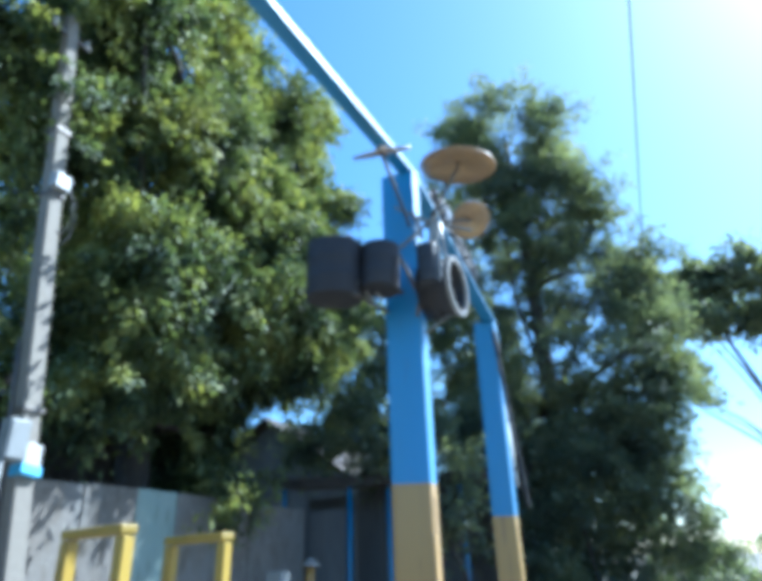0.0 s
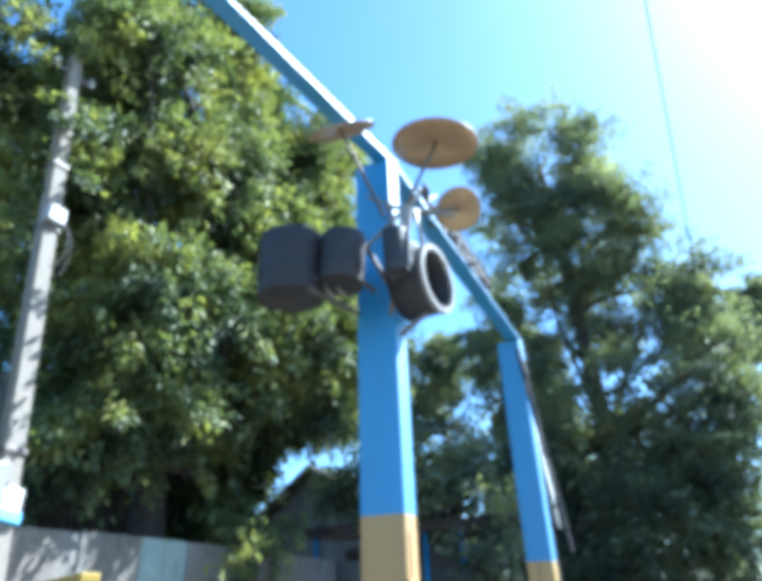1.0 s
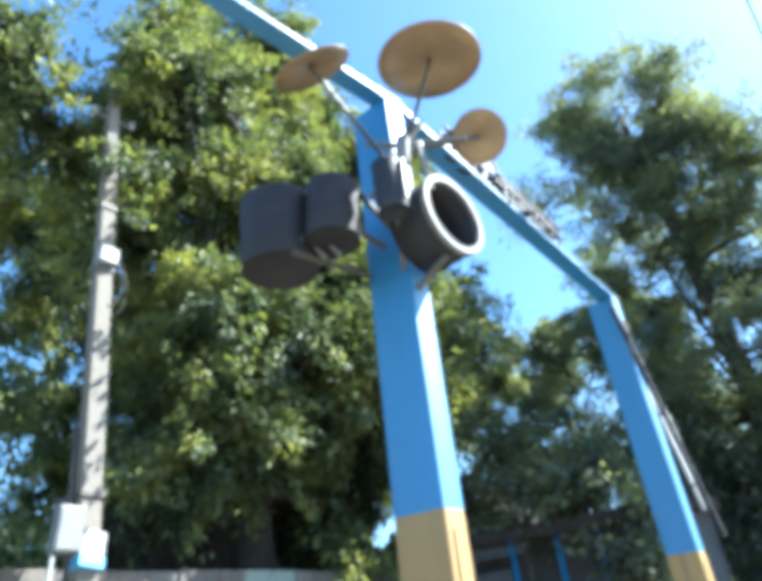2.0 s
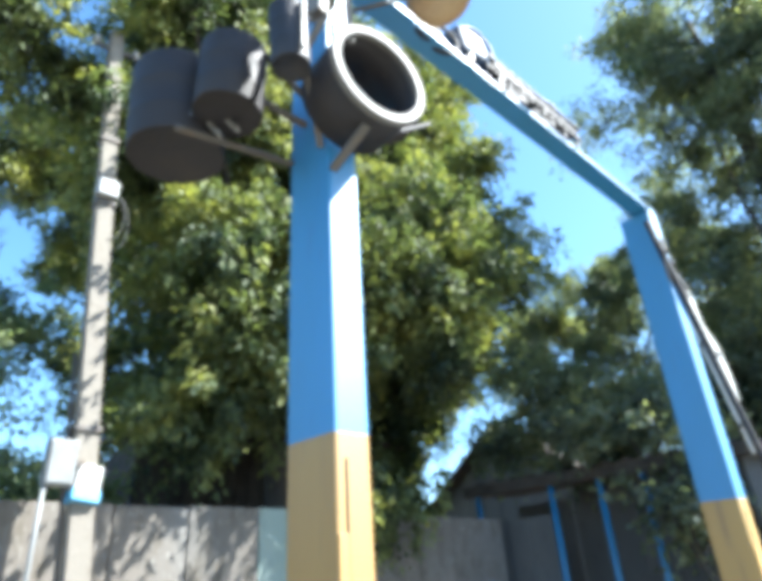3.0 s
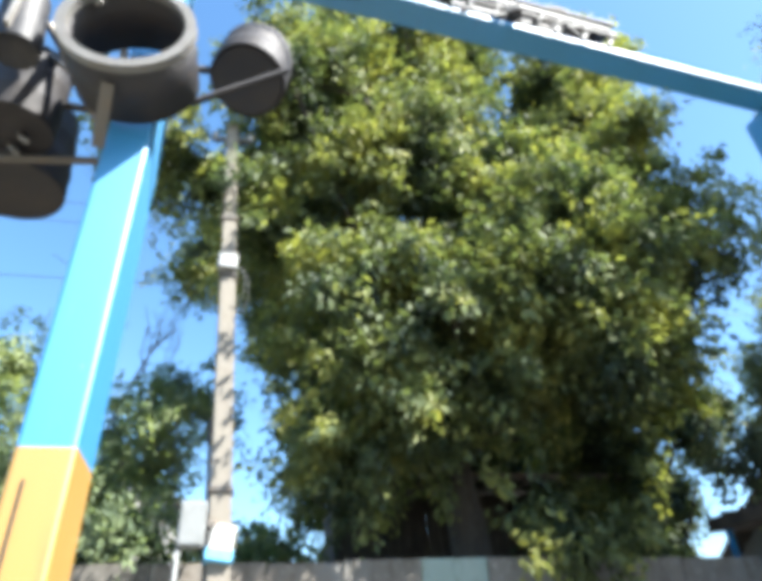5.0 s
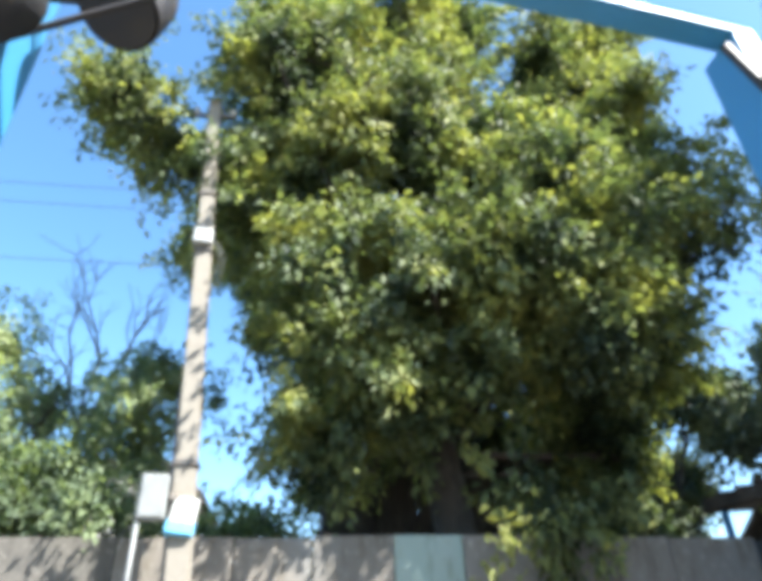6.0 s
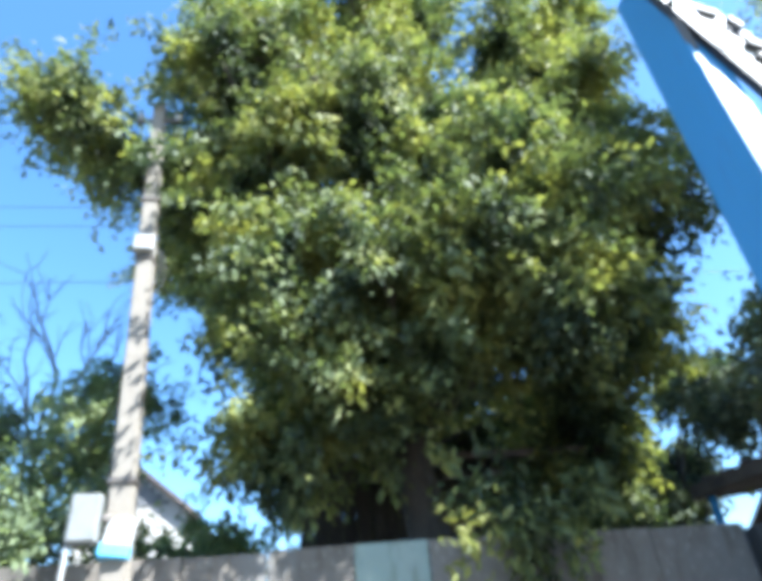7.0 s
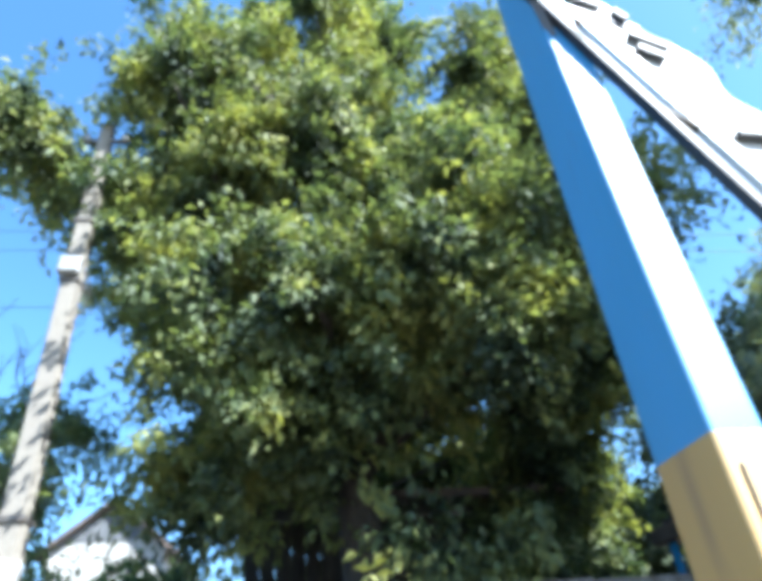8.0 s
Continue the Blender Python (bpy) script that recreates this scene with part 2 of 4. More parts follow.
def crown_mesh(name, blobs, rng, size, per, spread, droop=0.5, flat=0.7, outline=0.3, bough_size=0.52, wide=0.40, shoot=0.0):
    """Leaves on short leafy shoots through the given (centre, half axes, shoots), gathered on boughs: each leaf two triangles folded along its rib.
    shoot: from 0 (round sprays) to 1 (long drooping shoots with the leaves set along them)."""
    cs, tops, outs = [], [], []
    for c, h, n in blobs:
        h = np.array(h)
        m = max(5, int(6.5 * np.prod(h) ** (2 / 3)))
        v = rng.normal(size=(m, 3))
        v /= np.linalg.norm(v, axis=1)[:, None]
        bough = np.array(c) + v * h * (0.84 + outline * 0.35 * rng.normal(size=m))[:, None]
        reach = bough_size * rng.uniform(0.5, 1.25, m)
        k = rng.integers(m, size=int(n * 0.87))
        w = np.clip(rng.normal(size=(len(k), 3)), -1.7, 1.7) * reach[k][:, None] * np.array((0.55, 0.55, 0.34 + 0.2 * shoot))
        w[:, 2] -= 0.25 * (w[:, 0] ** 2 + w[:, 1] ** 2) / (reach[k] + 0.1)
        cs.append(bough[k] + w)
        lean = v * 0.6 + rng.normal(size=(m, 3)) * 0.35 + np.array((0, 0, 0.9))
        tops.append(lean[k] + rng.normal(size=(len(k), 3)) * 0.25)
        outs.append(v[k] * 0.7 + w / (reach[k][:, None] + 0.05))
        q = n - len(k)
        v = rng.normal(size=(q, 3))
        v /= np.linalg.norm(v, axis=1)[:, None]
        cs.append(np.array(c) + v * h * (rng.uniform(0.05, 0.85, q) ** 0.5)[:, None])
        tops.append(v * 0.3 + rng.normal(size=(q, 3)) * 0.4 + np.array((0, 0, 1.0)))
        outs.append(v)
    cs, tops, outs = np.concatenate(cs), np.concatenate(tops), np.concatenate(outs)
    n = len(cs)
    sp = spread * rng.uniform(0.55, 1.4, n)
    axis = outs + rng.normal(size=(n, 3)) * 0.55 + np.array((0, 0, 0.25 - droop * 0.8))
    axis /= np.linalg.norm(axis, axis=1)[:, None] + 1e-6
    base, along = np.repeat(cs, per, axis=0), np.repeat(axis, per, axis=0)
    ball = np.clip(rng.normal(size=(n * per, 3)), -1.6, 1.6) * np.repeat(sp, per)[:, None] * np.array((0.6, 0.6, 0.6 * flat))
    step = rng.uniform(-1, 1, (n * per, 1)) * np.repeat(sp, per)[:, None]
    sag = np.zeros_like(ball)
    sag[:, 2] = -0.35 * (step[:, 0] + spread) ** 2 / (spread * 2)
    off = ball * (1 - 0.72 * shoot) + (along * step * 1.25 + sag) * shoot
    p = base + off
    k = len(p)
    free = rng.normal(size=(k, 3))
    way = (1 - shoot) * off / (np.linalg.norm(off, axis=1)[:, None] + 1e-6) + shoot * along * 0.7 + free * (0.6 + 0.15 * shoot)
    way[:, 2] -= droop
    way /= np.linalg.norm(way, axis=1)[:, None]
    up = np.repeat(tops, per, axis=0) + rng.normal(size=(k, 3)) * (0.34 + 0.16 * shoot)
    side = np.cross(way, up)
    side /= np.linalg.norm(side, axis=1)[:, None] + 1e-6
    nrm = np.cross(side, way)
    ln = size * rng.uniform(0.55, 1.35, k)[:, None]
    verts = np.stack([p, p + way * ln * 0.45 + side * ln * wide + nrm * ln * 0.12, p + way * ln - nrm * ln * 0.08, p + way * ln * 0.45 - side * ln * wide + nrm * ln * 0.12], axis=1).reshape(-1, 3)
    i = np.arange(k)[:, None] * 4
    faces = np.concatenate([i + np.array([0, 1, 2]), i + np.array([0, 2, 3])], axis=1).reshape(-1, 3)
    me = bpy.data.meshes.new(name)
    me.vertices.add(len(verts))
    me.vertices.foreach_set("co", verts.astype(np.float32).ravel())
    me.loops.add(len(faces) * 3)
    me.loops.foreach_set("vertex_index", faces.astype(np.int32).ravel())
    me.polygons.add(len(faces))
    me.polygons.foreach_set("loop_start", np.arange(len(faces), dtype=np.int32) * 3)
    me.update(calc_edges=True)
    return me, cs


def tree(label, foot, blobs, leaf, seed, size=0.13, per=34, spread=0.34, girth=0.2, limbs=16, category="tree", trunk_top=None, flat=0.7, droop=0.5, outline=0.3, wide=0.40, shoot=0.6):
    rng = np.random.default_rng(seed)
    t = thing("tree", foot, label, category)
    f = Vector(foot)
    me, cs = crown_mesh("crown", blobs, rng, size, per, spread, droop, flat, outline, wide=wide, shoot=shoot)
    me.transform(Matrix.Translation(-f))
    me.materials.append(leaf)
    ob = new("crown", me)
    ob.parent = t
    ob["kind"] = "stuff"
    bm = bmesh.new()
    top = Vector(trunk_top) if trunk_top else Vector(np.mean([b[0] for b in blobs], axis=0))
    pts, rad = [], []
    for k in range(9):
        s = k / 8
        pts.append(Vector((0, 0, 0)).lerp(top - f, s) + Vector((rng.normal(), rng.normal(), 0)) * 0.07 * min(1, s * 4))
        rad.append(girth * (1.25 - s) if s else girth * 1.6)
    tube(bm, pts, rad, 10)
    for b in range(limbs):
        c = Vector(cs[rng.integers(len(cs))]) - f
        start = pts[int(rng.integers(3, 8))]
        if c.z < start.z - 0.8:
            start = pts[3]
        mid = start.lerp(c, 0.5) + Vector((rng.normal() * 0.15, rng.normal() * 0.15, 0.25))
        r0 = girth * rng.uniform(0.22, 0.4)
        tube(bm, [start, start.lerp(mid, 0.5) + Vector((0, 0, 0.08)), mid, mid.lerp(c, 0.5), c], [r0, r0 * 0.8, r0 * 0.6, r0 * 0.4, 0.008], 6)
    part("trunk", bm, BARK, t, smooth=True)
    return t


# ---- ground ----
bm = bmesh.new()
N, EDGE = 60, 1500.0
axis = [math.copysign(abs(2 * k / N - 1) ** 3, 2 * k / N - 1) * EDGE for k in range(N + 1)]
grid = [[bm.verts.new((x, y, 0.03 * noise.noise((x * 0.3, y * 0.3, 0)) if abs(x) + abs(y) < 60 else 0)) for x in axis] for y in axis]
for r in range(N):
    for c in range(N):
        bm.faces.new((grid[r][c], grid[r][c + 1], grid[r + 1][c + 1], grid[r + 1][c]))
tagged(link("ground", bm, EARTH), "packed bare earth ground of the yard", "ground", kind="structure")

# ---- the blue and yellow frame ----
PAINT_Z, TOP_Z = 1.938, 4.12
W, D = 0.245, 0.13
POSTS = [(-0.80, 1.38, 3.0), (-0.682, 4.738, 4.5), (-1.036, 7.98, 1.0)]
gate = thing("gate_frame", (-0.8, 4.7, 0), "tall blue and yellow welded steel frame of posts and flat beams", "frame")


def child(name, bm, mats, parent, label="", smooth=False):
    """A part whose mesh is given in world places."""
    bmesh.ops.translate(bm, verts=bm.verts, vec=-Vector(parent.location if parent.parent is None else parent.parent.location))
    return part(name, bm, mats, parent, label, smooth)


for px, py, turn in POSTS:
    stand = pose(px, py, 0, 0, 0, turn)
    bm = bmesh.new()
    box(bm, (W, D, TOP_Z + 0.05), stand @ pose(0, 0, TOP_Z / 2 - 0.025), 0.010)
    tilt = stand.to_3x3() @ Vector((0.03, -0.02, 1))
    bmesh.ops.bisect_plane(bm, geom=bm.verts[:] + bm.edges[:] + bm.faces[:], plane_co=(px, py, PAINT_Z), plane_no=tilt)
    for f in bm.faces:
        f.material_index = int(f.calc_center_median().z < PAINT_Z)
    post = child("post", bm, [BLUE, YELLOW], gate)
    bm = bmesh.new()
    box(bm, (0.005, 0.005, 1.86), stand @ pose(W / 2 + 0.002, -0.027, 0.93), 0.001)
    child("weld_seam", bm, RUSTY, post, "rusty weld seam up the post")
    bm = bmesh.new()
    box(bm, (0.006, 0.034, 1.66), stand @ pose(W / 2 + 0.003, -0.0455, 0.83), 0.001)
    child("patch_plate", bm, YELLOW, post, "yellow steel patch plate")
for p, q, wide in ((POSTS[0], POSTS[1], 0.105), (POSTS[1], POSTS[2], 0.14)):
    shift = (W - wide) / 2
    p, q = Vector((p[0] + shift, p[1], TOP_Z)), Vector((q[0] + shift, q[1], TOP_Z))
    way = (q - p).normalized()
    a0, b0 = p + way * (0.066 if p.y > 3 else -0.06), q + way * 0.062
    side = Vector((way.y, -way.x, 0))
    bm = bmesh.new()
    n = (b0 - a0).length
    tall = 0.03
    channel = [(-wide / 2, 0), (wide / 2, 0), (wide / 2, tall), (-wide / 2, tall)]
    m = Matrix((side, Vector((0, 0, 1)), way)).transposed().to_4x4()
    m.translation = (a0 + b0) / 2
    plank(bm, channel, n, m)
    bmesh.ops.bevel(bm, geom=bm.edges[:], offset=0.004, segments=2, affect="EDGES")
    child("beam", bm, BLUE, gate)

# ---- the drum set welded to the middle post ----
kit = thing("drum_set", (-0.682, 4.658, 2.95), "dark steel drums and ochre cymbals welded round a blue post", "sculpture")


def drum(at, way, radius, length, wall=0.018, closed=True, shell=RUSTY, hoop=None, label="", hoops=True):
    """A drum whose lower or front end is at `at` and whose shell runs on along `way`."""
    m = facing(at, way)
    bm = bmesh.new()
    if closed:
        rows = [(0.001, 0.004), (radius * 0.96, 0.004), (radius * 0.985, 0), (radius, 0.01)]
        rows += [(radius, length * 0.3), (radius * 1.02, length * 0.33), (radius, length * 0.36), (radius, length * 0.64), (radius * 1.02, length * 0.67), (radius, length * 0.7)]
        rows += [(radius, length - 0.01), (radius * 0.985, length), (radius * 0.93, length - 0.012), (0.001, length - 0.016)]
        lathe(bm, rows, m)
    else:
        lathe(bm, [(radius, 0.004), (radius, length), (radius - wall, length), (radius - wall, 0.004)], m, 48, True)
    shell_ob = child("drum", bm, shell, kit, label, True)
    if hoop:
        bm = bmesh.new()
        lathe(bm, [(radius + 0.006, -0.012), (radius + 0.008, 0.016), (radius - wall - 0.006, 0.016), (radius - wall - 0.004, -0.012)], m, 48, True)
        child("hoop", bm, hoop, shell_ob, "pale worn steel hoop")
    return shell_ob


big = drum((-0.345, 4.687, 3.11), (-1, 0.0, 0.02), 0.195, 0.215, 0.020, False, hoop=HOOP, label="open dark steel drum with a pale hoop")
low = drum((-0.985, 4.205, 2.965), (0.04, -0.06, 1), 0.178, 0.365, label="large dark closed steel drum")
mid = drum((-0.715, 4.285, 3.00), (0.05, 0.02, 1), 0.122, 0.30, label="dark steel tom drum")
thin = drum((-0.42, 4.375, 3.02), (0.03, -0.10, 1), 0.066, 0.25, shell=BLACK, label="narrow black drum with a painted sunlit side")
back = drum((-0.70, 5.02, 3.36), (-0.28, 0.10, 1), 0.145, 0.25, label="ribbed dark steel drum behind the post")
for ob, p, q, w in (
    (low, (-0.815, 4.14, 2.950), (-0.815, 4.660, 3.0), 0.030),
    (mid, (-0.73, 4.40, 3.16), (-0.70, 4.60, 3.10), 0.03),
    (mid, (-0.62, 4.33, 3.30), (-0.56, 4.60, 3.02), 0.026),
    (thin, (-0.44, 4.42, 3.20), (-0.60, 4.60, 2.92), 0.024),
    # pale strip that paints the thin drum's sunlit side; it holds nothing
    (thin, (-0.352, 4.37, 3.26), (-0.352, 4.37, 3.04), 0.0225),
    (big, (-0.40, 4.66, 2.905), (-0.56, 4.62, 2.80), 0.036),
    (back, (-0.60, 5.17, 3.32), (-0.60, 4.70, 2.98), 0.024),
    (back, (-0.70, 4.90, 3.40), (-0.66, 4.71, 3.34), 0.03),
):
    bm = bmesh.new()
    bar(bm, p, q, w * (2 if w == 0.0225 else 1), 0.012, 0.002)
    child("bracket", bm, BRIGHT if w < 0.023 else RUSTY if ob == back else STEEL, ob, "flat steel bracket or painted sunlit strip")
for ob, p, q, w in ((mid, (-0.80, 4.25, 3.01), (-0.77, 4.29, 2.95), 0.028), (mid, (-0.75, 4.30, 3.01), (-0.72, 4.33, 2.96), 0.03), (low, (-0.86, 4.13, 3.36), (-0.79, 4.22, 3.29), 0.022), (mid, (-0.63, 4.24, 3.30), (-0.60, 4.31, 3.20), 0.024), (low, (-0.812, 4.19, 3.26), (-0.812, 4.19, 3.02), 0.016), (mid, (-0.84, 4.27, 3.25), (-0.835, 4.28, 3.17), 0.02)):
    bm = bmesh.new()
    bar(bm, p, q, w, 0.014, 0.003)
    child("lug", bm, BRIGHT, ob, "bright steel lug")
bm = bmesh.new()
lathe(bm, [(0.001, -0.004), (0.128, -0.004), (0.128, 0.003), (0.001, 0.003)], facing((-0.70, 5.02, 3.36), (-0.28, 0.10, 1)), 32)
child("drum_head", bm, RUSTY, back, "dark steel drum head")


def cymbal(at, normal, radius, foot):
    bm = bmesh.new()
    m = facing(at, normal)
    k = radius
    lathe(bm, [(0.001, 0.035), (k * 0.16, 0.03), (k * 0.24, 0.012), (k * 0.7, 0.003), (k, -0.006), (k * 1.004, -0.010), (k, -0.014), (k * 0.7, -0.006), (k * 0.24, 0.0), (k * 0.14, 0.014), (0.001, 0.018)], m, 56)
    c = child("cymbal", bm, OCHRE, kit, "round ochre painted steel cymbal", True)
    bm = bmesh.new()
    p, q = Vector(at) - m.to_3x3() @ Vector((0, 0, 0.01)), Vector(foot)
    tube(bm, [p + m.to_3x3() @ Vector((0, 0, 0.05)), p, p.lerp(q, 0.5), q], [0.011] * 4, 8)
    child("rod", bm, STEEL, c, "weathered steel rod", True)
    return c


cymbal((-0.225, 4.565, 3.95), (0.12, -0.07, 1), 0.258, (-0.50, 4.60, 3.55))
cymbal((-0.585, 4.105, 3.885), (0.08, -0.52, 0.78), 0.192, (-0.62, 4.60, 3.60))
cymbal((-0.305, 5.020, 3.780), (-0.42, 0.52, 0.75), 0.148, (-0.55, 4.70, 3.66))
for p, q in (((-0.70, 4.54, 3.74), (-0.40, 4.58, 3.52)), ((-0.72, 4.56, 3.40), (-0.36, 4.60, 3.66)), ((-0.56, 4.52, 3.60), (-0.22, 4.74, 3.52)), ((-0.55, 4.55, 3.62), (-0.50, 4.5, 3.42)), ((-0.40, 4.60, 3.56), (-0.36, 4.58, 3.22))):
    bm = bmesh.new()
    bar(bm, p, q, 0.028, 0.014, 0.003)
    child("cross_bar", bm, BRIGHT, kit, "pale steel cross bar")
bm = bmesh.new()
box(bm, (0.06, 0.05, 0.15), pose(-0.40, 4.47, 3.42, 8, 10, 20), 0.008)
child("clamp", bm, BRIGHT, kit, "bright steel clamp")

kit.location += Vector((0.03, 0.06, 0.045))

# ---- things on the far beam ----
BX = lambda y: -0.615 - 0.109 * (y - 4.74)
board = thing("keyboard_sculpture", (BX(6.3), 6.3, TOP_Z + 0.03), "dark rusty steel keyboard with worn keys on short legs", "sculpture")
k0, k1 = Vector((BX(5.86), 5.86, 4.285)), Vector((BX(6.80), 6.80, 4.285))
bm = bmesh.new()
bar(bm, k0, k1, 0.14, 0.045, 0.006)
child("body", bm, BLACK, board)
for k in range(16):
    c = k0.lerp(k1, (k + 0.5) / 16)
    bm = bmesh.new()
    box(bm, (0.12, 0.046, 0.022), pose(c.x + 0.01, c.y, c.z + 0.036 + 0.006 * (k % 3), 0, 8, 7.4), 0.003)
    child("key", bm, (RUSTY, BLACK, RUSTY, BLACK, BLACK)[k % 5], board)
for dx, dz in ((0.072, 0.03), (0.062, -0.06)):
    bm = bmesh.new()
    bar(bm, k0 + Vector((dx, -0.06, dz)), k1 + Vector((dx, 0.03, dz)), 0.02, 0.02, 0.003)
    child("rail", bm, RUSTY, board)
for y in (5.90, 6.12, 6.46, 6.62, 6.77):
    for dx in (-0.05, 0.05):
        bm = bmesh.new()
        bar(bm, (BX(y) + dx, y, TOP_Z + 0.03), (BX(y) + dx, y + 0.05, 4.27), 0.022, 0.022, 0.003)
        child("leg", bm, BLACK, board)
bm = bmesh.new()
bar(bm, (BX(5.95), 5.95, 4.36), (BX(6.42), 6.42, 4.345), 0.11, 0.05, 0.015)
child("case", bm, RUSTY, board, "dark worn steel case")
motor = thing("seat_sculpture", (BX(5.66), 5.66, TOP_Z + 0.03), "dark blue steel block with a looped rod", "sculpture")
bm = bmesh.new()
box(bm, (0.14, 0.26, 0.19), pose(BX(5.68), 5.68, 4.32, 14, 0, 7), 0.03)
child("block", bm, NAVY, motor)
bm = bmesh.new()
tube(bm, [Vector((BX(5.78) + 0.02, 5.78 + 0.13 * math.cos(a1), 4.42 + 0.12 * math.sin(a1))) for a1 in np.linspace(-0.6, 3.5, 16)], [0.012] * 16, 7)
child("loop", bm, BLACK, motor, smooth=True)
for dx in (-0.045, 0.045):
    bm = bmesh.new()
    bar(bm, (BX(5.66) + dx, 5.64, TOP_Z + 0.03), (BX(5.66) + dx, 5.66, 4.24), 0.03, 0.03, 0.004)
    child("leg", bm, STEEL, motor)
for y0k, y1k, zk, mk in ((5.90, 6.20, 4.205, BLACK), (6.24, 6.60, 4.20, RUSTY)):
    bm = bmesh.new()
    bar(bm, (BX(y0k), y0k, zk), (BX(y1k), y1k, zk), 0.11, 0.10, 0.02)
    child("speaker_box", bm, mk, board)
for k in range(4):
    bm = bmesh.new()
    y = 5.9 + 0.2 * k
    tube(bm, [Vector((BX(y) + 0.055, y + 0.10 * math.cos(a1), 4.20 + 0.09 * math.sin(a1) + 0.03 * k)) for a1 in np.linspace(-1.2, 3.0 + 0.4 * k, 14)], [0.009] * 14, 6)
    child("cable", bm, WIRE, board, smooth=True)
rc = random.Random(12)
for k in range(16):
    y = rc.uniform(5.82, 6.74)
    bm = bmesh.new()
    box(bm, (rc.uniform(0.03, 0.08), rc.uniform(0.03, 0.11), rc.uniform(0.03, 0.08)), pose(BX(y) + rc.uniform(-0.04, 0.05), y, rc.uniform(4.16, 4.25), rc.uniform(-30, 30), rc.uniform(-30, 30), rc.uniform(0, 90)), 0.006)
    child("pedal", bm, rc.choice((BLACK, RUSTY, RUSTY, BLACK)), board)
rings = thing("ring_sculpture", (BX(5.36), 5.36, TOP_Z + 0.03), "small rusty steel rings and rods", "sculpture")
for y, z, r, t1 in ((5.28, 4.22, 0.105, 10), (5.44, 4.21, 0.10, -14), (5.36, 4.33, 0.075, 40)):
    bm = bmesh.new()
    m = pose(BX(y) + 0.01, y, z, 0, 90, t1)
    tube(bm, [m @ Vector((r * math.cos(a1), r * math.sin(a1), 0)) for a1 in np.linspace(0, math.tau, 25)], [0.013] * 25, 7, False)
    child("ring", bm, RUSTY, rings, smooth=True)
for p, q in (((BX(5.2), 5.20, TOP_Z + 0.03), (BX(5.5) + 0.04, 5.50, 4.42)), ((BX(5.5), 5.50, TOP_Z + 0.03), (BX(5.3) + 0.03, 5.28, 4.40)), ((BX(5.36), 5.36, TOP_Z + 0.03), (BX(5.36), 5.36, 4.45))):
    bm = bmesh.new()
    bar(bm, p, q, 0.022, 0.022, 0.003)
    child("rod", bm, STEEL, rings)

for ob in (board, motor, rings):
    ob.location += Vector((0, 0.08, 0))

# ---- the white slanting figure on the far post ----
guitar = thing("guitar_sculpture", (-0.90, 7.9, 1.35), "white painted steel guitar figure slanting from the post top", "sculpture")
s0, s1 = Vector((-0.957, 7.723, 3.934)), Vector((-0.957, 8.445, 2.037))
along = (s1 - s0).normalized()
out = Vector((0, -along.z, along.y))
bm = bmesh.new()
bar(bm, s0, s1, 0.035, 0.04, 0.004, up=(1, 0, 0))
child("spine", bm, BLACK, guitar, "dark angle iron spine")
face = Vector((math.cos(radians(8)), 0, 0)) + out * math.sin(radians(8))
out = (out - face * out.dot(face)).normalized()
M = Matrix((out, along, face)).transposed().to_4x4()
if M.determinant() < 0:
    M = Matrix((out, along, -face)).transposed().to_4x4()


def lobes(bm, start, end, width, waist, lift, thick, seed):
    n = 26
    edge = []
    for k in range(n + 1):
        s = k / n
        w = width * (math.sin(math.pi * min(1, s * 1.02)) ** 0.45) * (1 - waist * math.exp(-((s - 0.42) / 0.12) ** 2))
        edge.append((lift + max(w, 0.012), start + (end - start) * s))
    pts = [(lift, start)] + edge + [(lift, end)]
    m = M.copy()
    m.translation = s0 + Vector((0.012 * seed, 0, 0))
    return plank(bm, pts, thick, m)


spine0, spine1, spine_way = s0.copy(), s1.copy(), along.copy()
s0, s1 = Vector((-1.13, 7.88, 4.34)), Vector((-1.13, 8.72, 2.14))
along = (s1 - s0).normalized()
for start, end, width, waist, lift, x, nm in ((0.36, 0.86, 0.30, 0.25, 0.03, 0, "horn"), (0.62, 1.98, 0.44, 0.35, 0.05, 1, "panel"), (0.30, 2.20, 0.085, 0.0, -0.01, 2, "side_strip")):
    bm = bmesh.new()
    lobes(bm, start, end, width, waist, lift, 0.03, x)
    child(nm, bm, WHITE, guitar)
for k, f in ((0.34, 0.62), (0.98, 1.35), (1.60, 2.0)):
    bm = bmesh.new()
    bar(bm, spine0 + spine_way * k, s0 + along * f + out * 0.06, 0.03, 0.02, 0.003)
    child("tie_bar", bm, STEEL, guitar, "thin steel tie bar")
for p, q, w in ((spine0 + spine_way * 0.28 + Vector((0.03, 0, 0)), spine0 + spine_way * 0.14 + out * 0.17, 0.03), (s0 + along * 0.62 + out * 0.16 + Vector((0.03, 0, 0)), s0 + along * 0.78 + out * 0.26 + Vector((0.03, 0, 0)), 0.045)):
    bm = bmesh.new()
    bar(bm, p, q, w, 0.02, 0.003, up=(1, 0, 0))
    child("strap", bm, BLACK, guitar, "dark steel strap")
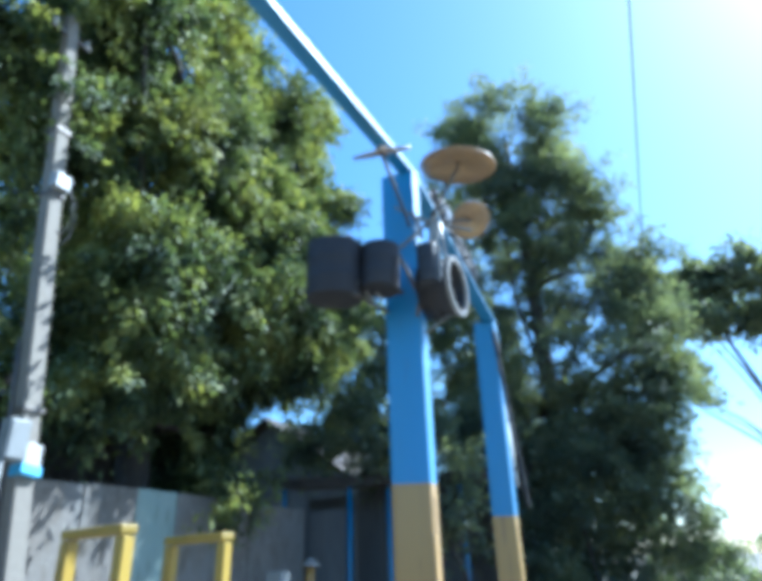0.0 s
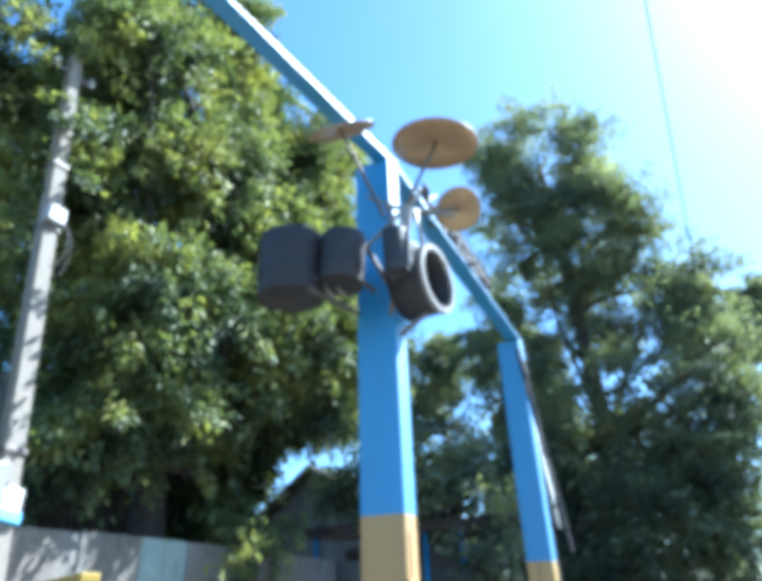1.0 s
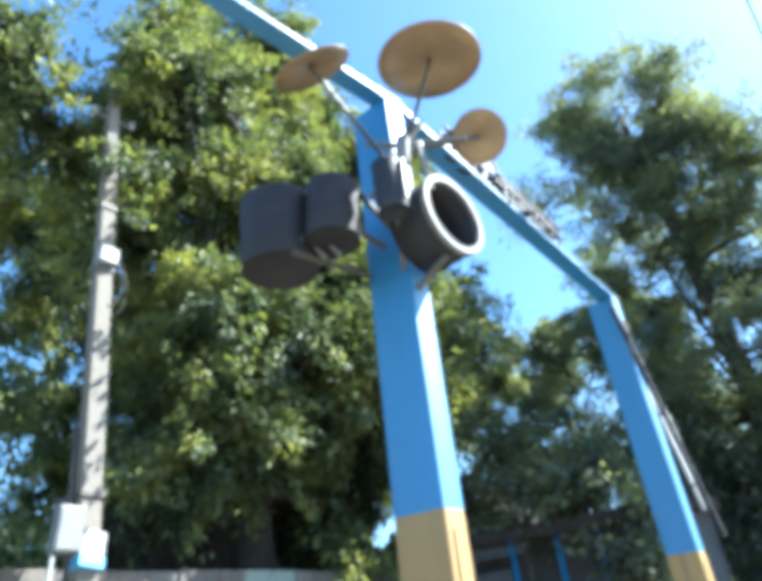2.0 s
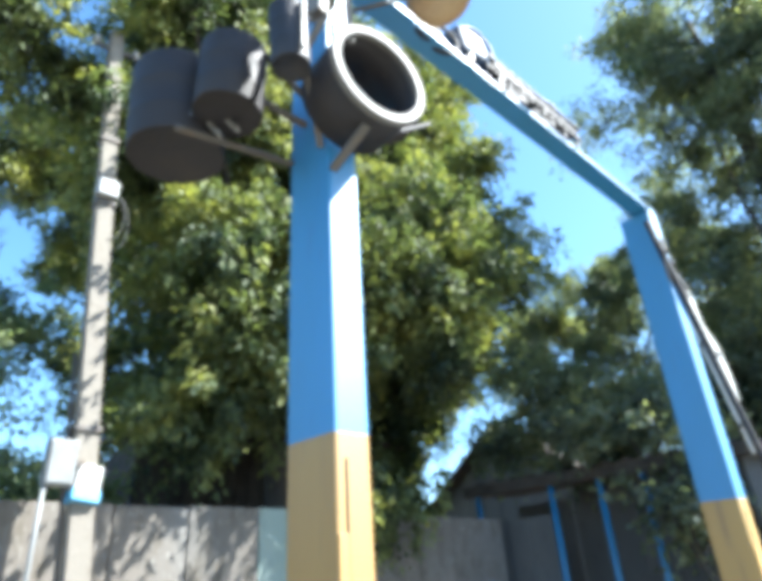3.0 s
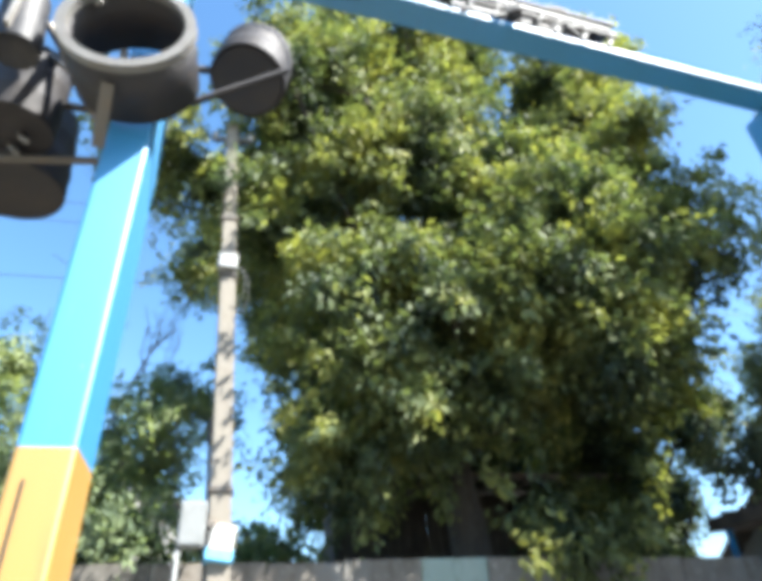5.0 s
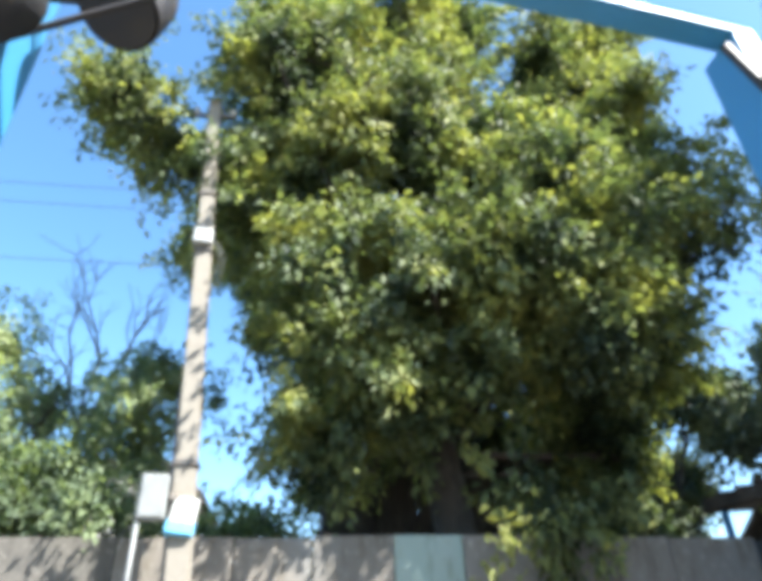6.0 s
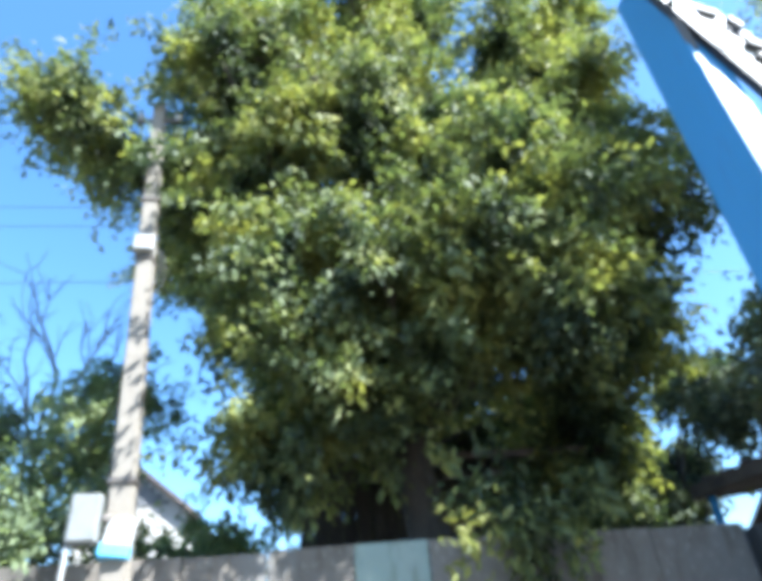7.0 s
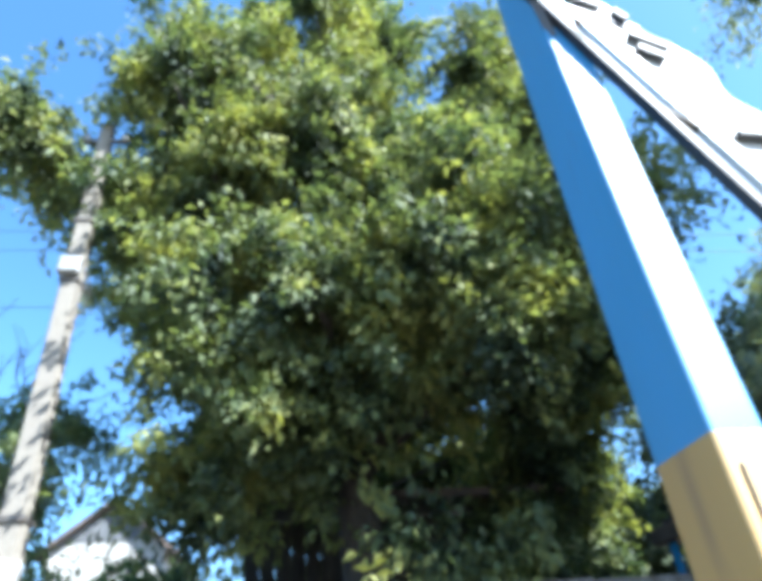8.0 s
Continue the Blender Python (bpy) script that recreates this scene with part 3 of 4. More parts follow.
for f0, d0, f1, d1, w in ((0.42, -0.02, 0.55, 0.16, 0.035), (0.76, 0.14, 0.88, 0.27, 0.04), (0.86, 0.10, 0.95, 0.19, 0.035), (0.58, 0.20, 0.66, 0.22, 0.03), (1.42, 0.10, 1.46, 0.26, 0.022)):
    bm = bmesh.new()
    bar(bm, s0 + along * f0 + out * d0 + Vector((0.045, 0, 0)), s0 + along * f1 + out * d1 + Vector((0.045, 0, 0)), w, 0.04, 0.003, up=(1, 0, 0))
    child("fitting", bm, WIRE, guitar, "dark steel fitting")
bm = bmesh.new()
bar(bm, spine0 + spine_way * 0.30, (-0.978, 7.86, 3.42), 0.03, 0.02, 0.003)
child("bracket", bm, STEEL, guitar)

guitar.location += Vector((0.06, 0.08, 0.02))

# ---- yellow hoops beside the frame ----
def hoop_stand(x0, y0, x1, y1, z):
    t = thing("yellow_frame", ((x0 + x1) / 2, (y0 + y1) / 2, 0), "yellow painted steel frame standing in the yard", "frame", "yellow frames")
    for x, y in ((x0, y0), (x1, y1)):
        bm = bmesh.new()
        box(bm, (0.038, 0.06, z - 0.002), pose(x, y, z / 2, 0, 0, 12), 0.006)
        child("leg", bm, LEMON, t)
    bm = bmesh.new()
    w = Vector((x1 - x0, y1 - y0, 0)).normalized()
    bar(bm, Vector((x0, y0, z + 0.018)) - w * 0.020, Vector((x1, y1, z + 0.018)) + w * 0.020, 0.062, 0.032, 0.006)
    child("top_bar", bm, LEMON, t)
    return t


hoop_stand(-1.32, 2.96, -0.93, 2.86, 1.625)
hoop_stand(-1.30, 3.46, -0.92, 3.35, 1.612)

lamp = thing("yard_post", (-4.07, 8.95, 0), "short yellow post with a pale round cap", "post")
bm = bmesh.new()
tube(bm, [(-4.07, 8.95, 0), (-4.07, 8.95, 1.0), (-4.07, 8.95, 1.50)], [0.075, 0.07, 0.06], 14)
child("shaft", bm, YELLOW, lamp, smooth=True)
bm = bmesh.new()
lathe(bm, [(0.001, 0.11), (0.05, 0.10), (0.11, 0.055), (0.14, 0.02), (0.13, 0), (0.001, 0)], pose(-4.07, 8.95, 1.50), 24)
child("cap", bm, BRIGHT, lamp, "pale worn cap", True)
cab = thing("small_cabinet", (-3.85, 7.90, 0), "small pale grey box on a steel leg", "cabinet")
bm = bmesh.new()
box(bm, (0.22, 0.20, 0.26), pose(-3.85, 7.90, 1.33), 0.012)
child("body", bm, GREYBOX, cab)
bm = bmesh.new()
box(bm, (0.06, 0.06, 1.2), pose(-3.85, 7.90, 0.6), 0.004)
child("leg", bm, STEEL, cab)

# ---- fence ----
fence = tagged(new("fence"), "tall weathered plaster panel fence behind the yard", "fence", kind="structure")
joints = [-9.0, -7.4, -5.8, -4.2, -2.6, -1.0, 0.6, 1.9, 3.2, 4.3, 5.29, 5.98, 6.71, 7.36, 8.1, 8.83, 9.4, 10.3]
rf = random.Random(4)
for k, (a0, b0) in enumerate(zip(joints, joints[1:])):
    h = 2.385 + rf.uniform(-0.02, 0.02)
    bm = bmesh.new()
    box(bm, (0.05, b0 - a0 - 0.012, h), pose(-5.075 + rf.uniform(-0.012, 0.012), (a0 + b0) / 2, h / 2, 0, 0, rf.uniform(-0.6, 0.6)), 0.006)
    part("panel", bm, PANEL_GREEN if 6.6 < a0 < 6.9 else PANEL_STAIN_SHADE if a0 < 4.2 else PANEL, fence)
for y in joints[::2]:
    bm = bmesh.new()
    box(bm, (0.10, 0.10, 2.3), pose(-5.165, y, 1.15), 0.008)
    part("fence_post", bm, CONCRETE, fence)

# ---- utility pole ----
def pole_at(z):
    return Vector((-4.46 - 0.0560 * z, 5.060 - 0.0690 * z, z))


pole = thing("utility_pole", pole_at(0), "leaning weathered concrete utility pole", "pole")
bm = bmesh.new()
p0, p1 = pole_at(0), pole_at(7.72)
m, n = between(p0, p1, (1, 0, 0))
r = bmesh.ops.create_cube(bm, size=1, matrix=m @ Matrix.Diagonal((0.21, 0.19, n + 0.1, 1)))
for v in r["verts"]:
    if v.co.z > 4:
        c = p1 + (v.co - p1) * 0.68
        v.co = Vector((c.x, c.y, v.co.z))
bmesh.ops.bevel(bm, geom=bm.edges[:], offset=0.015, segments=2, affect="EDGES")
shaft = child("shaft", bm, CONCRETE, pole)
for z, d in ((5.22, 0.19), (6.05, 0.185), (2.9, 0.215)):
    bm = bmesh.new()
    c = pole_at(z)
    box(bm, (d, d, 0.05), Matrix.Translation(c), 0.006)
    child("band", bm, STEEL, pole, "steel band")
bm = bmesh.new()
c = pole_at(7.45)
bar(bm, c + Vector((0.02, -0.26, 0)), c + Vector((0.02, 0.26, 0.02)), 0.05, 0.05, 0.004)
arm = child("cross_arm", bm, STEEL, pole)
for dy in (-0.22, 0.22):
    bm = bmesh.new()
    lathe(bm, [(0.012, 0), (0.03, 0.03), (0.042, 0.05), (0.03, 0.07), (0.036, 0.095), (0.02, 0.12), (0.001, 0.125)], Matrix.Translation(c + Vector((0.02, dy, 0.02))), 14)
    child("insulator", bm, GLASSY, arm, "white porcelain insulator", True)
bm = bmesh.new()
c = pole_at(3.7)
tube(bm, [pole_at(z) + Vector((-0.06, -0.12, 0)) for z in np.linspace(0.0, 3.6, 9)], [0.018] * 9, 8)
child("conduit", bm, STEEL, pole, "grey conduit pipe", True)


def wall_box(name, at, size, spin, mat, label, category, roll=0):
    t = thing(name, at, label, category)
    bm = bmesh.new()
    m = Matrix.Translation(at) @ pose(0, 0, 0, roll, spin[0], spin[1])
    box(bm, size, m, 0.012)
    child("body", bm, mat, t)
    bm = bmesh.new()
    box(bm, (0.008, size[1] * 0.86, size[2] * 0.9), m @ pose(size[0] / 2 + 0.004, 0, 0), 0.003)
    child("door", bm, mat, t)
    return t, m


c = pole_at(5.355)
wall_box("junction_box", c + Vector((0.12, 0, 0)), (0.10, 0.20, 0.19), (0, 4), BOXWHITE, "small white junction box strapped to the pole", "junction box")
jb = bpy.data.objects["junction_box"]
for k, (drop, reach) in enumerate(((0.62, 0.16), (0.48, 0.11))):
    bm = bmesh.new()
    tube(bm, [c + Vector((0.12, 0.09 * (1 if reach > 0 else -1) + reach * math.sin(math.pi * q), -0.04 - drop * math.sin(math.pi * q * 0.5) ** 2 - 0.05 * q)) if q < 1 else c + Vector((0.09, 0.02, -0.09 - drop)) for q in np.linspace(0, 1, 14)], [0.005] * 14, 6)
    child("cable", bm, WIRE, jb, "thin looped black cable", True)
c = pole_at(2.63)
t, m = wall_box("meter_box", (-4.43, 4.672, 2.585), (0.12, 0.215, 0.35), (0, 6), GREYBOX, "pale grey steel meter box beside the pole", "meter box")
bm = bmesh.new()
bar(bm, (-4.46, 4.78, 2.6), (-4.52, 4.86, 2.6), 0.05, 0.05, 0.004)
child("bracket", bm, STEEL, t)
bm = bmesh.new()
tube(bm, [(-4.40, 4.585, 2.46), (-4.40, 4.585, 1.9), (-4.42, 4.59, 0.0)], [0.017] * 3, 8)
child("pipe", bm, GREYBOX, t, "pale conduit pipe", True)
t, m = wall_box("meter_cabinet", (-4.54, 4.905, 2.455), (0.12, 0.21, 0.29), (-10, 8), BOXWHITE, "white and light blue plastic meter cabinet on the pole", "meter box", -7)
bm = bmesh.new()
box(bm, (0.150, 0.22, 0.095), m @ pose(0.004, 0, -0.110), 0.008)
child("lower_cover", bm, SKYBLUE, t, "light blue lower cover")


# ---- wires ----
def wire(p, q, sag, r=0.012, label="thin black overhead wire"):
    p, q = Vector(p), Vector(q)
    t = thing("overhead_wire", p, label, "wire", "overhead wires")
    bm = bmesh.new()
    tube(bm, [p.lerp(q, s) - Vector((0, 0, 4 * sag * s * (1 - s))) for s in np.linspace(0, 1, 25)], [r] * 25, 6)
    child("strand", bm, WIRE, t, smooth=True)


wire((1.65, 0, 7.0), (-1.0, 44.0, 7.0), 0.35, 0.010)
for x, z in ((-8.0, 9.3), (-8.1, 8.95), (-8.0, 7.7)):
    wire((x, -26, z), (x, 34, z), 0.5, 0.007)

# ---- shelter beyond the fence ----
shelter = thing("shelter", (-4.0, 11.2, 0), "dark low shelter with a brown sheet roof and blue posts", "shelter")
bm = bmesh.new()
corners = [Vector(p) for p in ((-5.80, 10.42, 2.90), (-1.75, 10.75, 2.78), (-1.95, 12.1, 2.90), (-6.0, 11.8, 3.02))]
up = [bm.verts.new(p) for p in corners]
dn = [bm.verts.new(p - Vector((0, 0, 0.16))) for p in corners]
bm.faces.new(up)
bm.faces.new(dn[::-1])
for k in range(4):
    bm.faces.new((up[k], dn[k], dn[(k + 1) % 4], up[(k + 1) % 4]))
bmesh.ops.recalc_face_normals(bm, faces=bm.faces)
roof = child("roof", bm, ROOF, shelter)
for k in range(1, 14):
    f0, f1 = corners[0].lerp(corners[1], k / 14), corners[3].lerp(corners[2], k / 14)
    bm = bmesh.new()
    bar(bm, f0 + Vector((0, -0.03, 0.012)), f1 + Vector((0, 0, 0.012)), 0.06, 0.035, 0.004)
    child("batten", bm, ROOF, roof)
bm = bmesh.new()
bar(bm, corners[0] + Vector((0.02, -0.02, -0.09)), corners[1] + Vector((-0.02, -0.02, -0.09)), 0.03, 0.12, 0.004)
child("fascia_board", bm, BARK, roof, "dark brown fascia board")
for x, y, h in ((-5.60, 10.50, 2.75), (-4.36, 10.60, 2.72), (-3.66, 10.66, 2.70), (-3.08, 10.70, 2.68), (-2.45, 10.76, 2.66)):
    bm = bmesh.new()
    tube(bm, [(x, y, 0), (x, y, 1.4), (x, y, h)], [0.042] * 3, 12)
    child("post", bm, BLUE, shelter, smooth=True)
for p, q, h in (((-4.75, 11.62), (-2.05, 11.86), 2.80), ((-2.0, 10.85), (-2.05, 11.8), 2.72), ((-5.75, 11.55), (-4.8, 11.62), 2.66), ((-5.52, 10.54), (-4.42, 10.63), 2.36), ((-5.08, 10.32), (-5.56, 10.46), 2.36)):
    v = Vector((q[0] - p[0], q[1] - p[1], 0))
    n = max(1, round(v.length / 0.42))
    for k in range(n):
        c = Vector((*p, 0)) + v * ((k + 0.5) / n)
        bm = bmesh.new()
        box(bm, (v.length / n - 0.010, 0.05, h), pose(c.x, c.y, h / 2, 0, 0, math.degrees(math.atan2(v.y, v.x))), 0.004)
        child("wall_board", bm, WALL, shelter)

# ---- dark gabled house beyond the shelter ----
barn = thing("house", (-11.3, 20.5, 0), "dark weathered timber house with a brown gable roof", "house")
bm = bmesh.new()
m = Matrix(((1, 0, 0, -11.3), (0, 0, 1, 20.5), (0, 1, 0, 0), (0, 0, 0, 1)))
plank(bm, [(-5.3, 0), (5.3, 0), (5.3, 2.35), (0, 5.74), (-5.3, 2.35)], 5.6, m)
child("wall", bm, WALL, barn)
for flank in (-1, 1):
    bm = bmesh.new()
    bar(bm, (-11.3 + flank * 5.95, 20.5, 2.10), (-11.3 - flank * 0.05, 20.5, 5.95), 6.4, 0.14, 0.01, up=(1, 0, 0))
    child("roof", bm, ROOF, barn)
for k in range(17):
    x = -4.96 + 0.62 * k
    h = 2.3 + 3.3 * (1 - abs(x) / 5.3)
    bm = bmesh.new()
    box(bm, (0.58, 0.03, h), pose(-11.3 + x, 17.685, h / 2), 0.004)
    child("gable_board", bm, WALL, barn)

# ---- dark shed behind the maple ----
shed = thing("shed", (-8.6, 8.1, 0), "dark brown timber shed behind the maple, deep eave added for shade", "shed")
for k in range(20):
    y = 6.3 + 0.19 * k
    bm = bmesh.new()
    box(bm, (0.035, 0.182, 3.72 - 0.02 * (k % 3)), pose(-7.9 + 0.006 * (k % 2), y, 1.86), 0.004)
    child("wall_board", bm, BARK, shed)
for y in (6.24, 10.0):
    bm = bmesh.new()
    box(bm, (1.5, 0.06, 3.7), pose(-8.64, y, 1.85), 0.006)
    child("side_wall", bm, BARK, shed)
# Roof overhang and rafters are added to keep the sun off the wall boards.
bm = bmesh.new()
bar(bm, (-6.72, 8.12, 3.66), (-9.6, 8.12, 4.02), 4.1, 0.09, 0.008, up=(1, 0, 0))
child("roof", bm, ROOF, shed)
for k in range(7):
    y = 6.45 + 0.55 * k
    bm = bmesh.new()
    bar(bm, (-6.78, y, 3.58), (-7.95, y, 3.73), 0.06, 0.09, 0.004, up=(0, 1, 0))
    child("rafter", bm, BARK, shed)

# ---- far house ----
house = thing("house", (-23, 0.77, 0), "white plastered house with a dark gable roof", "house")
bm = bmesh.new()
m = Matrix(((0, 0, 1, -23), (1, 0, 0, 0.77), (0, 1, 0, 0), (0, 0, 0, 1)))
plank(bm, [(-1.7, 0), (1.7, 0), (1.7, 6.5), (0, 7.84), (-1.7, 6.5)], 6.0, m)
child("wall", bm, PLASTER, house)
for s in (-1, 1):
    bm = bmesh.new()
    bar(bm, (-23, 0.77 + s * 2.1, 6.27), (-23, 0.77 - s * 0.06, 8.0), 6.6, 0.14, 0.01, up=(0, 1, 0))
    child("roof", bm, ROOF, house)
for k in range(9):
    y = -0.96 + 0.24 * k
    h = 1.0 - 0.9 * abs(y)
    bm = bmesh.new()
    box(bm, (0.03, 0.23, h), pose(-19.985, 0.77 + y, 6.75 + h / 2), 0.004)
    child("gable_board", bm, WALL, house, "dark timber gable board")
for z, w, h in ((4.9, 1.0, 1.3),):
    bm = bmesh.new()
    box(bm, (0.09, w, h), pose(-19.96, 0.77, z), 0.01)
    win = child("window", bm, PLASTER, house)
    bm = bmesh.new()
    box(bm, (0.02, w - 0.2, h - 0.2), pose(-19.91, 0.77, z), 0.004)
    child("pane", bm, BLACK, win)

# ---- trees ----
tree("tall leafy maple tree leaning over the fence", (-6.2, 7.6, 0), [
    ((-5.8, 8.0, 6.05), (1.5, 1.9, 1.5), 540),
    ((-5.6, 6.9, 6.9), (1.4, 1.5, 1.5), 420),
    ((-5.3, 9.6, 6.5), (1.4, 1.6, 1.9), 460),
    ((-5.8, 6.3, 9.2), (1.5, 1.7, 2.0), 460),
    ((-5.6, 10.2, 9.0), (1.2, 1.0, 2.3), 330),
    ((-5.7, 7.9, 9.6), (1.0, 0.85, 1.3), 210),
    ((-5.7, 5.3, 10.4), (0.9, 0.9, 0.8), 130),
    ((-5.8, 10.4, 11.2), (1.2, 1.1, 1.0), 150),
    ((-6.0, 7.4, 11.6), (1.4, 1.5, 1.2), 220),
    ((-5.5, 3.6, 8.05), (0.6, 0.75, 0.35), 120),
    ((-6.0, 4.75, 7.4), (0.7, 0.6, 0.9), 130),
    ((-5.6, 5.0, 6.5), (0.6, 0.5, 0.6), 80),
    ((-5.6, 4.9, 8.9), (1.0, 0.9, 1.1), 190),
    ((-5.5, 6.2, 5.0), (0.5, 0.35, 0.4), 40),
    ((-5.5, 5.4, 4.8), (0.2, 0.2, 0.08), 6),
    ((-5.4, 5.85, 3.5), (0.3, 0.25, 0.15), 20),
    ((-5.2, 6.35, 3.75), (0.5, 0.45, 0.45), 80),
    ((-6.7, 7.4, 4.75), (0.8, 1.3, 0.55), 170),
    ((-6.9, 9.7, 4.2), (0.6, 0.6, 0.5), 60),
    ((-4.7, 7.6, 5.0), (0.45, 0.9, 0.35), 70),
    ((-4.8, 8.05, 2.50), (0.10, 0.20, 0.14), 14),
    ((-4.8, 8.55, 2.62), (0.10, 0.10, 0.08), 5),
    ((-4.6, 8.9, 5.2), (0.6, 0.8, 0.7), 100),
    ((-5.4, 10.45, 6.8), (0.7, 0.55, 1.0), 90),
    ((-5.8, 10.2, 4.9), (0.6, 0.5, 0.6), 70),
    ((-5.6, 10.6, 8.6), (0.7, 0.6, 0.9), 80),
    ((-6.6, 10.5, 6.0), (0.9, 0.6, 1.3), 170),
    ((-6.6, 10.5, 7.8), (0.9, 0.6, 1.0), 120),
    ((-6.8, 10.3, 5.2), (0.7, 0.6, 0.6), 90),
    ((-4.9, 6.2, 5.5), (0.6, 0.8, 0.55), 90),
    ((-5.0, 5.7, 7.4), (0.6, 0.8, 0.55), 90),
    ((-4.05, 8.75, 4.55), (0.35, 0.35, 0.25), 34),
    ((-4.6, 8.0, 4.05), (0.15, 0.22, 0.10), 8),
    ((-5.35, 6.2, 3.25), (0.2, 0.25, 0.14), 14),
    ((-5.1, 5.15, 6.4), (0.3, 0.35, 0.22), 26),
    ((-4.8, 5.9, 5.2), (0.4, 0.45, 0.35), 50),
    ((-4.2, 8.2, 4.85), (0.5, 0.7, 0.35), 80),
    ((-4.0, 8.9, 5.3), (0.5, 0.55, 0.4), 70),
    ((-4.2, 8.5, 6.4), (0.5, 0.75, 0.45), 70),
    ((-5.3, 7.9, 7.9), (0.7, 0.9, 0.6), 100),
    ((-4.6, 6.3, 4.7), (0.35, 0.4, 0.3), 46),
    ((-5.4, 6.95, 3.9), (0.35, 0.45, 0.35), 60),
    ((-5.3, 7.7, 4.4), (0.35, 0.4, 0.3), 50),
    ((-4.5, 9.5, 6.0), (0.35, 0.45, 0.7), 70),
], LEAF_MAPLE, 11, size=0.108, per=68, spread=0.30, wide=0.26, droop=0.6, girth=0.24, limbs=34, trunk_top=(-5.9, 7.6, 9.5), shoot=0.8, outline=0.5)
tree("tall feathery locust tree behind the frame", (-1.3, 13.9, 0), [
    ((-1.5, 13.8, 10.4), (1.1, 1.0, 1.2), 130),
    ((-2.4, 13.6, 11.2), (0.6, 0.6, 0.5), 50),
    ((-3.0, 13.7, 11.9), (0.7, 0.6, 0.45), 46),
    ((-3.3, 13.7, 10.2), (0.6, 0.6, 0.4), 34),
    ((-2.5, 13.7, 9.9), (0.9, 0.8, 0.8), 80),
    ((-0.7, 13.6, 10.9), (0.6, 0.6, 0.5), 40),
    ((-1.6, 13.8, 8.4), (1.6, 1.3, 1.1), 190),
    ((-0.5, 13.6, 7.2), (1.4, 1.2, 1.0), 150),
    ((-2.6, 13.9, 6.4), (1.7, 1.2, 1.1), 170),
    ((0.0, 13.5, 5.4), (1.2, 1.2, 1.1), 180),
    ((-1.4, 13.6, 4.0), (2.0, 1.4, 1.5), 330),
    ((-0.3, 13.4, 2.2), (1.4, 1.3, 1.5), 240),
    ((-3.3, 14.4, 8.6), (1.0, 0.8, 0.6), 60),
    ((-0.9, 13.2, 1.3), (1.8, 1.3, 1.4), 330),
    ((-2.4, 13.0, 2.6), (1.1, 0.9, 1.5), 200),
    ((-1.2, 12.9, 2.6), (0.9, 0.7, 1.1), 170),
    ((-0.2, 13.1, 3.0), (0.8, 0.7, 0.8), 100),
    ((0.35, 13.4, 3.9), (0.7, 0.6, 0.6), 60),
    ((-2.0, 12.6, 1.5), (0.9, 0.5, 1.0), 220),
    ((-2.6, 13.7, 11.9), (0.55, 0.5, 0.4), 30),
    ((-1.7, 13.7, 12.3), (0.6, 0.5, 0.45), 36),
    ((-0.8, 13.7, 11.6), (0.5, 0.5, 0.45), 30),
    ((0.5, 13.0, 0.9), (1.0, 1.0, 1.1), 100),
    ((-2.9, 13.6, 4.8), (1.2, 1.0, 1.2), 150),
    ((-0.1, 13.6, 8.6), (0.6, 0.6, 0.6), 80),
    ((-0.5, 13.6, 9.7), (0.6, 0.6, 0.6), 70),
    ((0.5, 13.6, 6.9), (0.7, 0.7, 0.6), 90),
    ((0.4, 13.5, 4.6), (0.6, 0.6, 0.7), 70),
], LEAF_FEATHER, 23, size=0.10, per=66, spread=0.40, wide=0.22, girth=0.22, limbs=30, trunk_top=(-1.6, 13.8, 11.2), flat=0.4, outline=0.7, droop=0.3, shoot=0.75)
tree("shaded leafy tree standing behind the maple", (-10.6, 7.0, 0), [
    ((-9.9, 8.9, 4.9), (0.9, 0.9, 0.8), 130),
    ((-8.6, 10.9, 3.9), (0.7, 0.6, 0.9), 170),
    ((-7.9, 10.2, 3.1), (0.5, 0.35, 0.6), 110),
    ((-10.6, 6.0, 5.2), (1.0, 0.8, 1.2), 130),
    ((-10.5, 6.7, 3.6), (1.0, 1.2, 0.9), 140),
    ((-10.5, 8.0, 3.6), (1.0, 1.2, 1.0), 140),
    ((-10.4, 7.4, 5.6), (1.1, 1.1, 1.4), 150),
    ((-10.6, 5.9, 7.6), (1.0, 0.8, 1.1), 110),
    ((-10.4, 7.4, 8.0), (1.1, 1.1, 1.3), 130),
    ((-10.6, 5.4, 9.3), (0.9, 0.8, 0.8), 80),
    ((-10.4, 8.8, 6.4), (1.0, 0.9, 1.6), 110),
    ((-9.5, 4.0, 8.9), (0.9, 0.7, 0.8), 110),
    ((-9.5, 4.9, 9.4), (0.9, 0.8, 0.9), 120),
    ((-9.5, 5.2, 7.9), (0.8, 0.6, 0.7), 70),
    ((-7.2, 9.75, 3.4), (0.5, 0.3, 0.6), 140),
    ((-6.9, 9.5, 2.9), (0.5, 0.3, 0.5), 120),
    ((-7.4, 10.0, 4.1), (0.5, 0.4, 0.5), 110),
    ((-9.0, 9.6, 4.9), (0.8, 0.6, 0.7), 150),
    ((-8.8, 10.6, 5.2), (0.7, 0.6, 0.7), 130),
], LEAF_MAPLE, 83, size=0.12, wide=0.24, per=60, spread=0.30, girth=0.16, limbs=16)
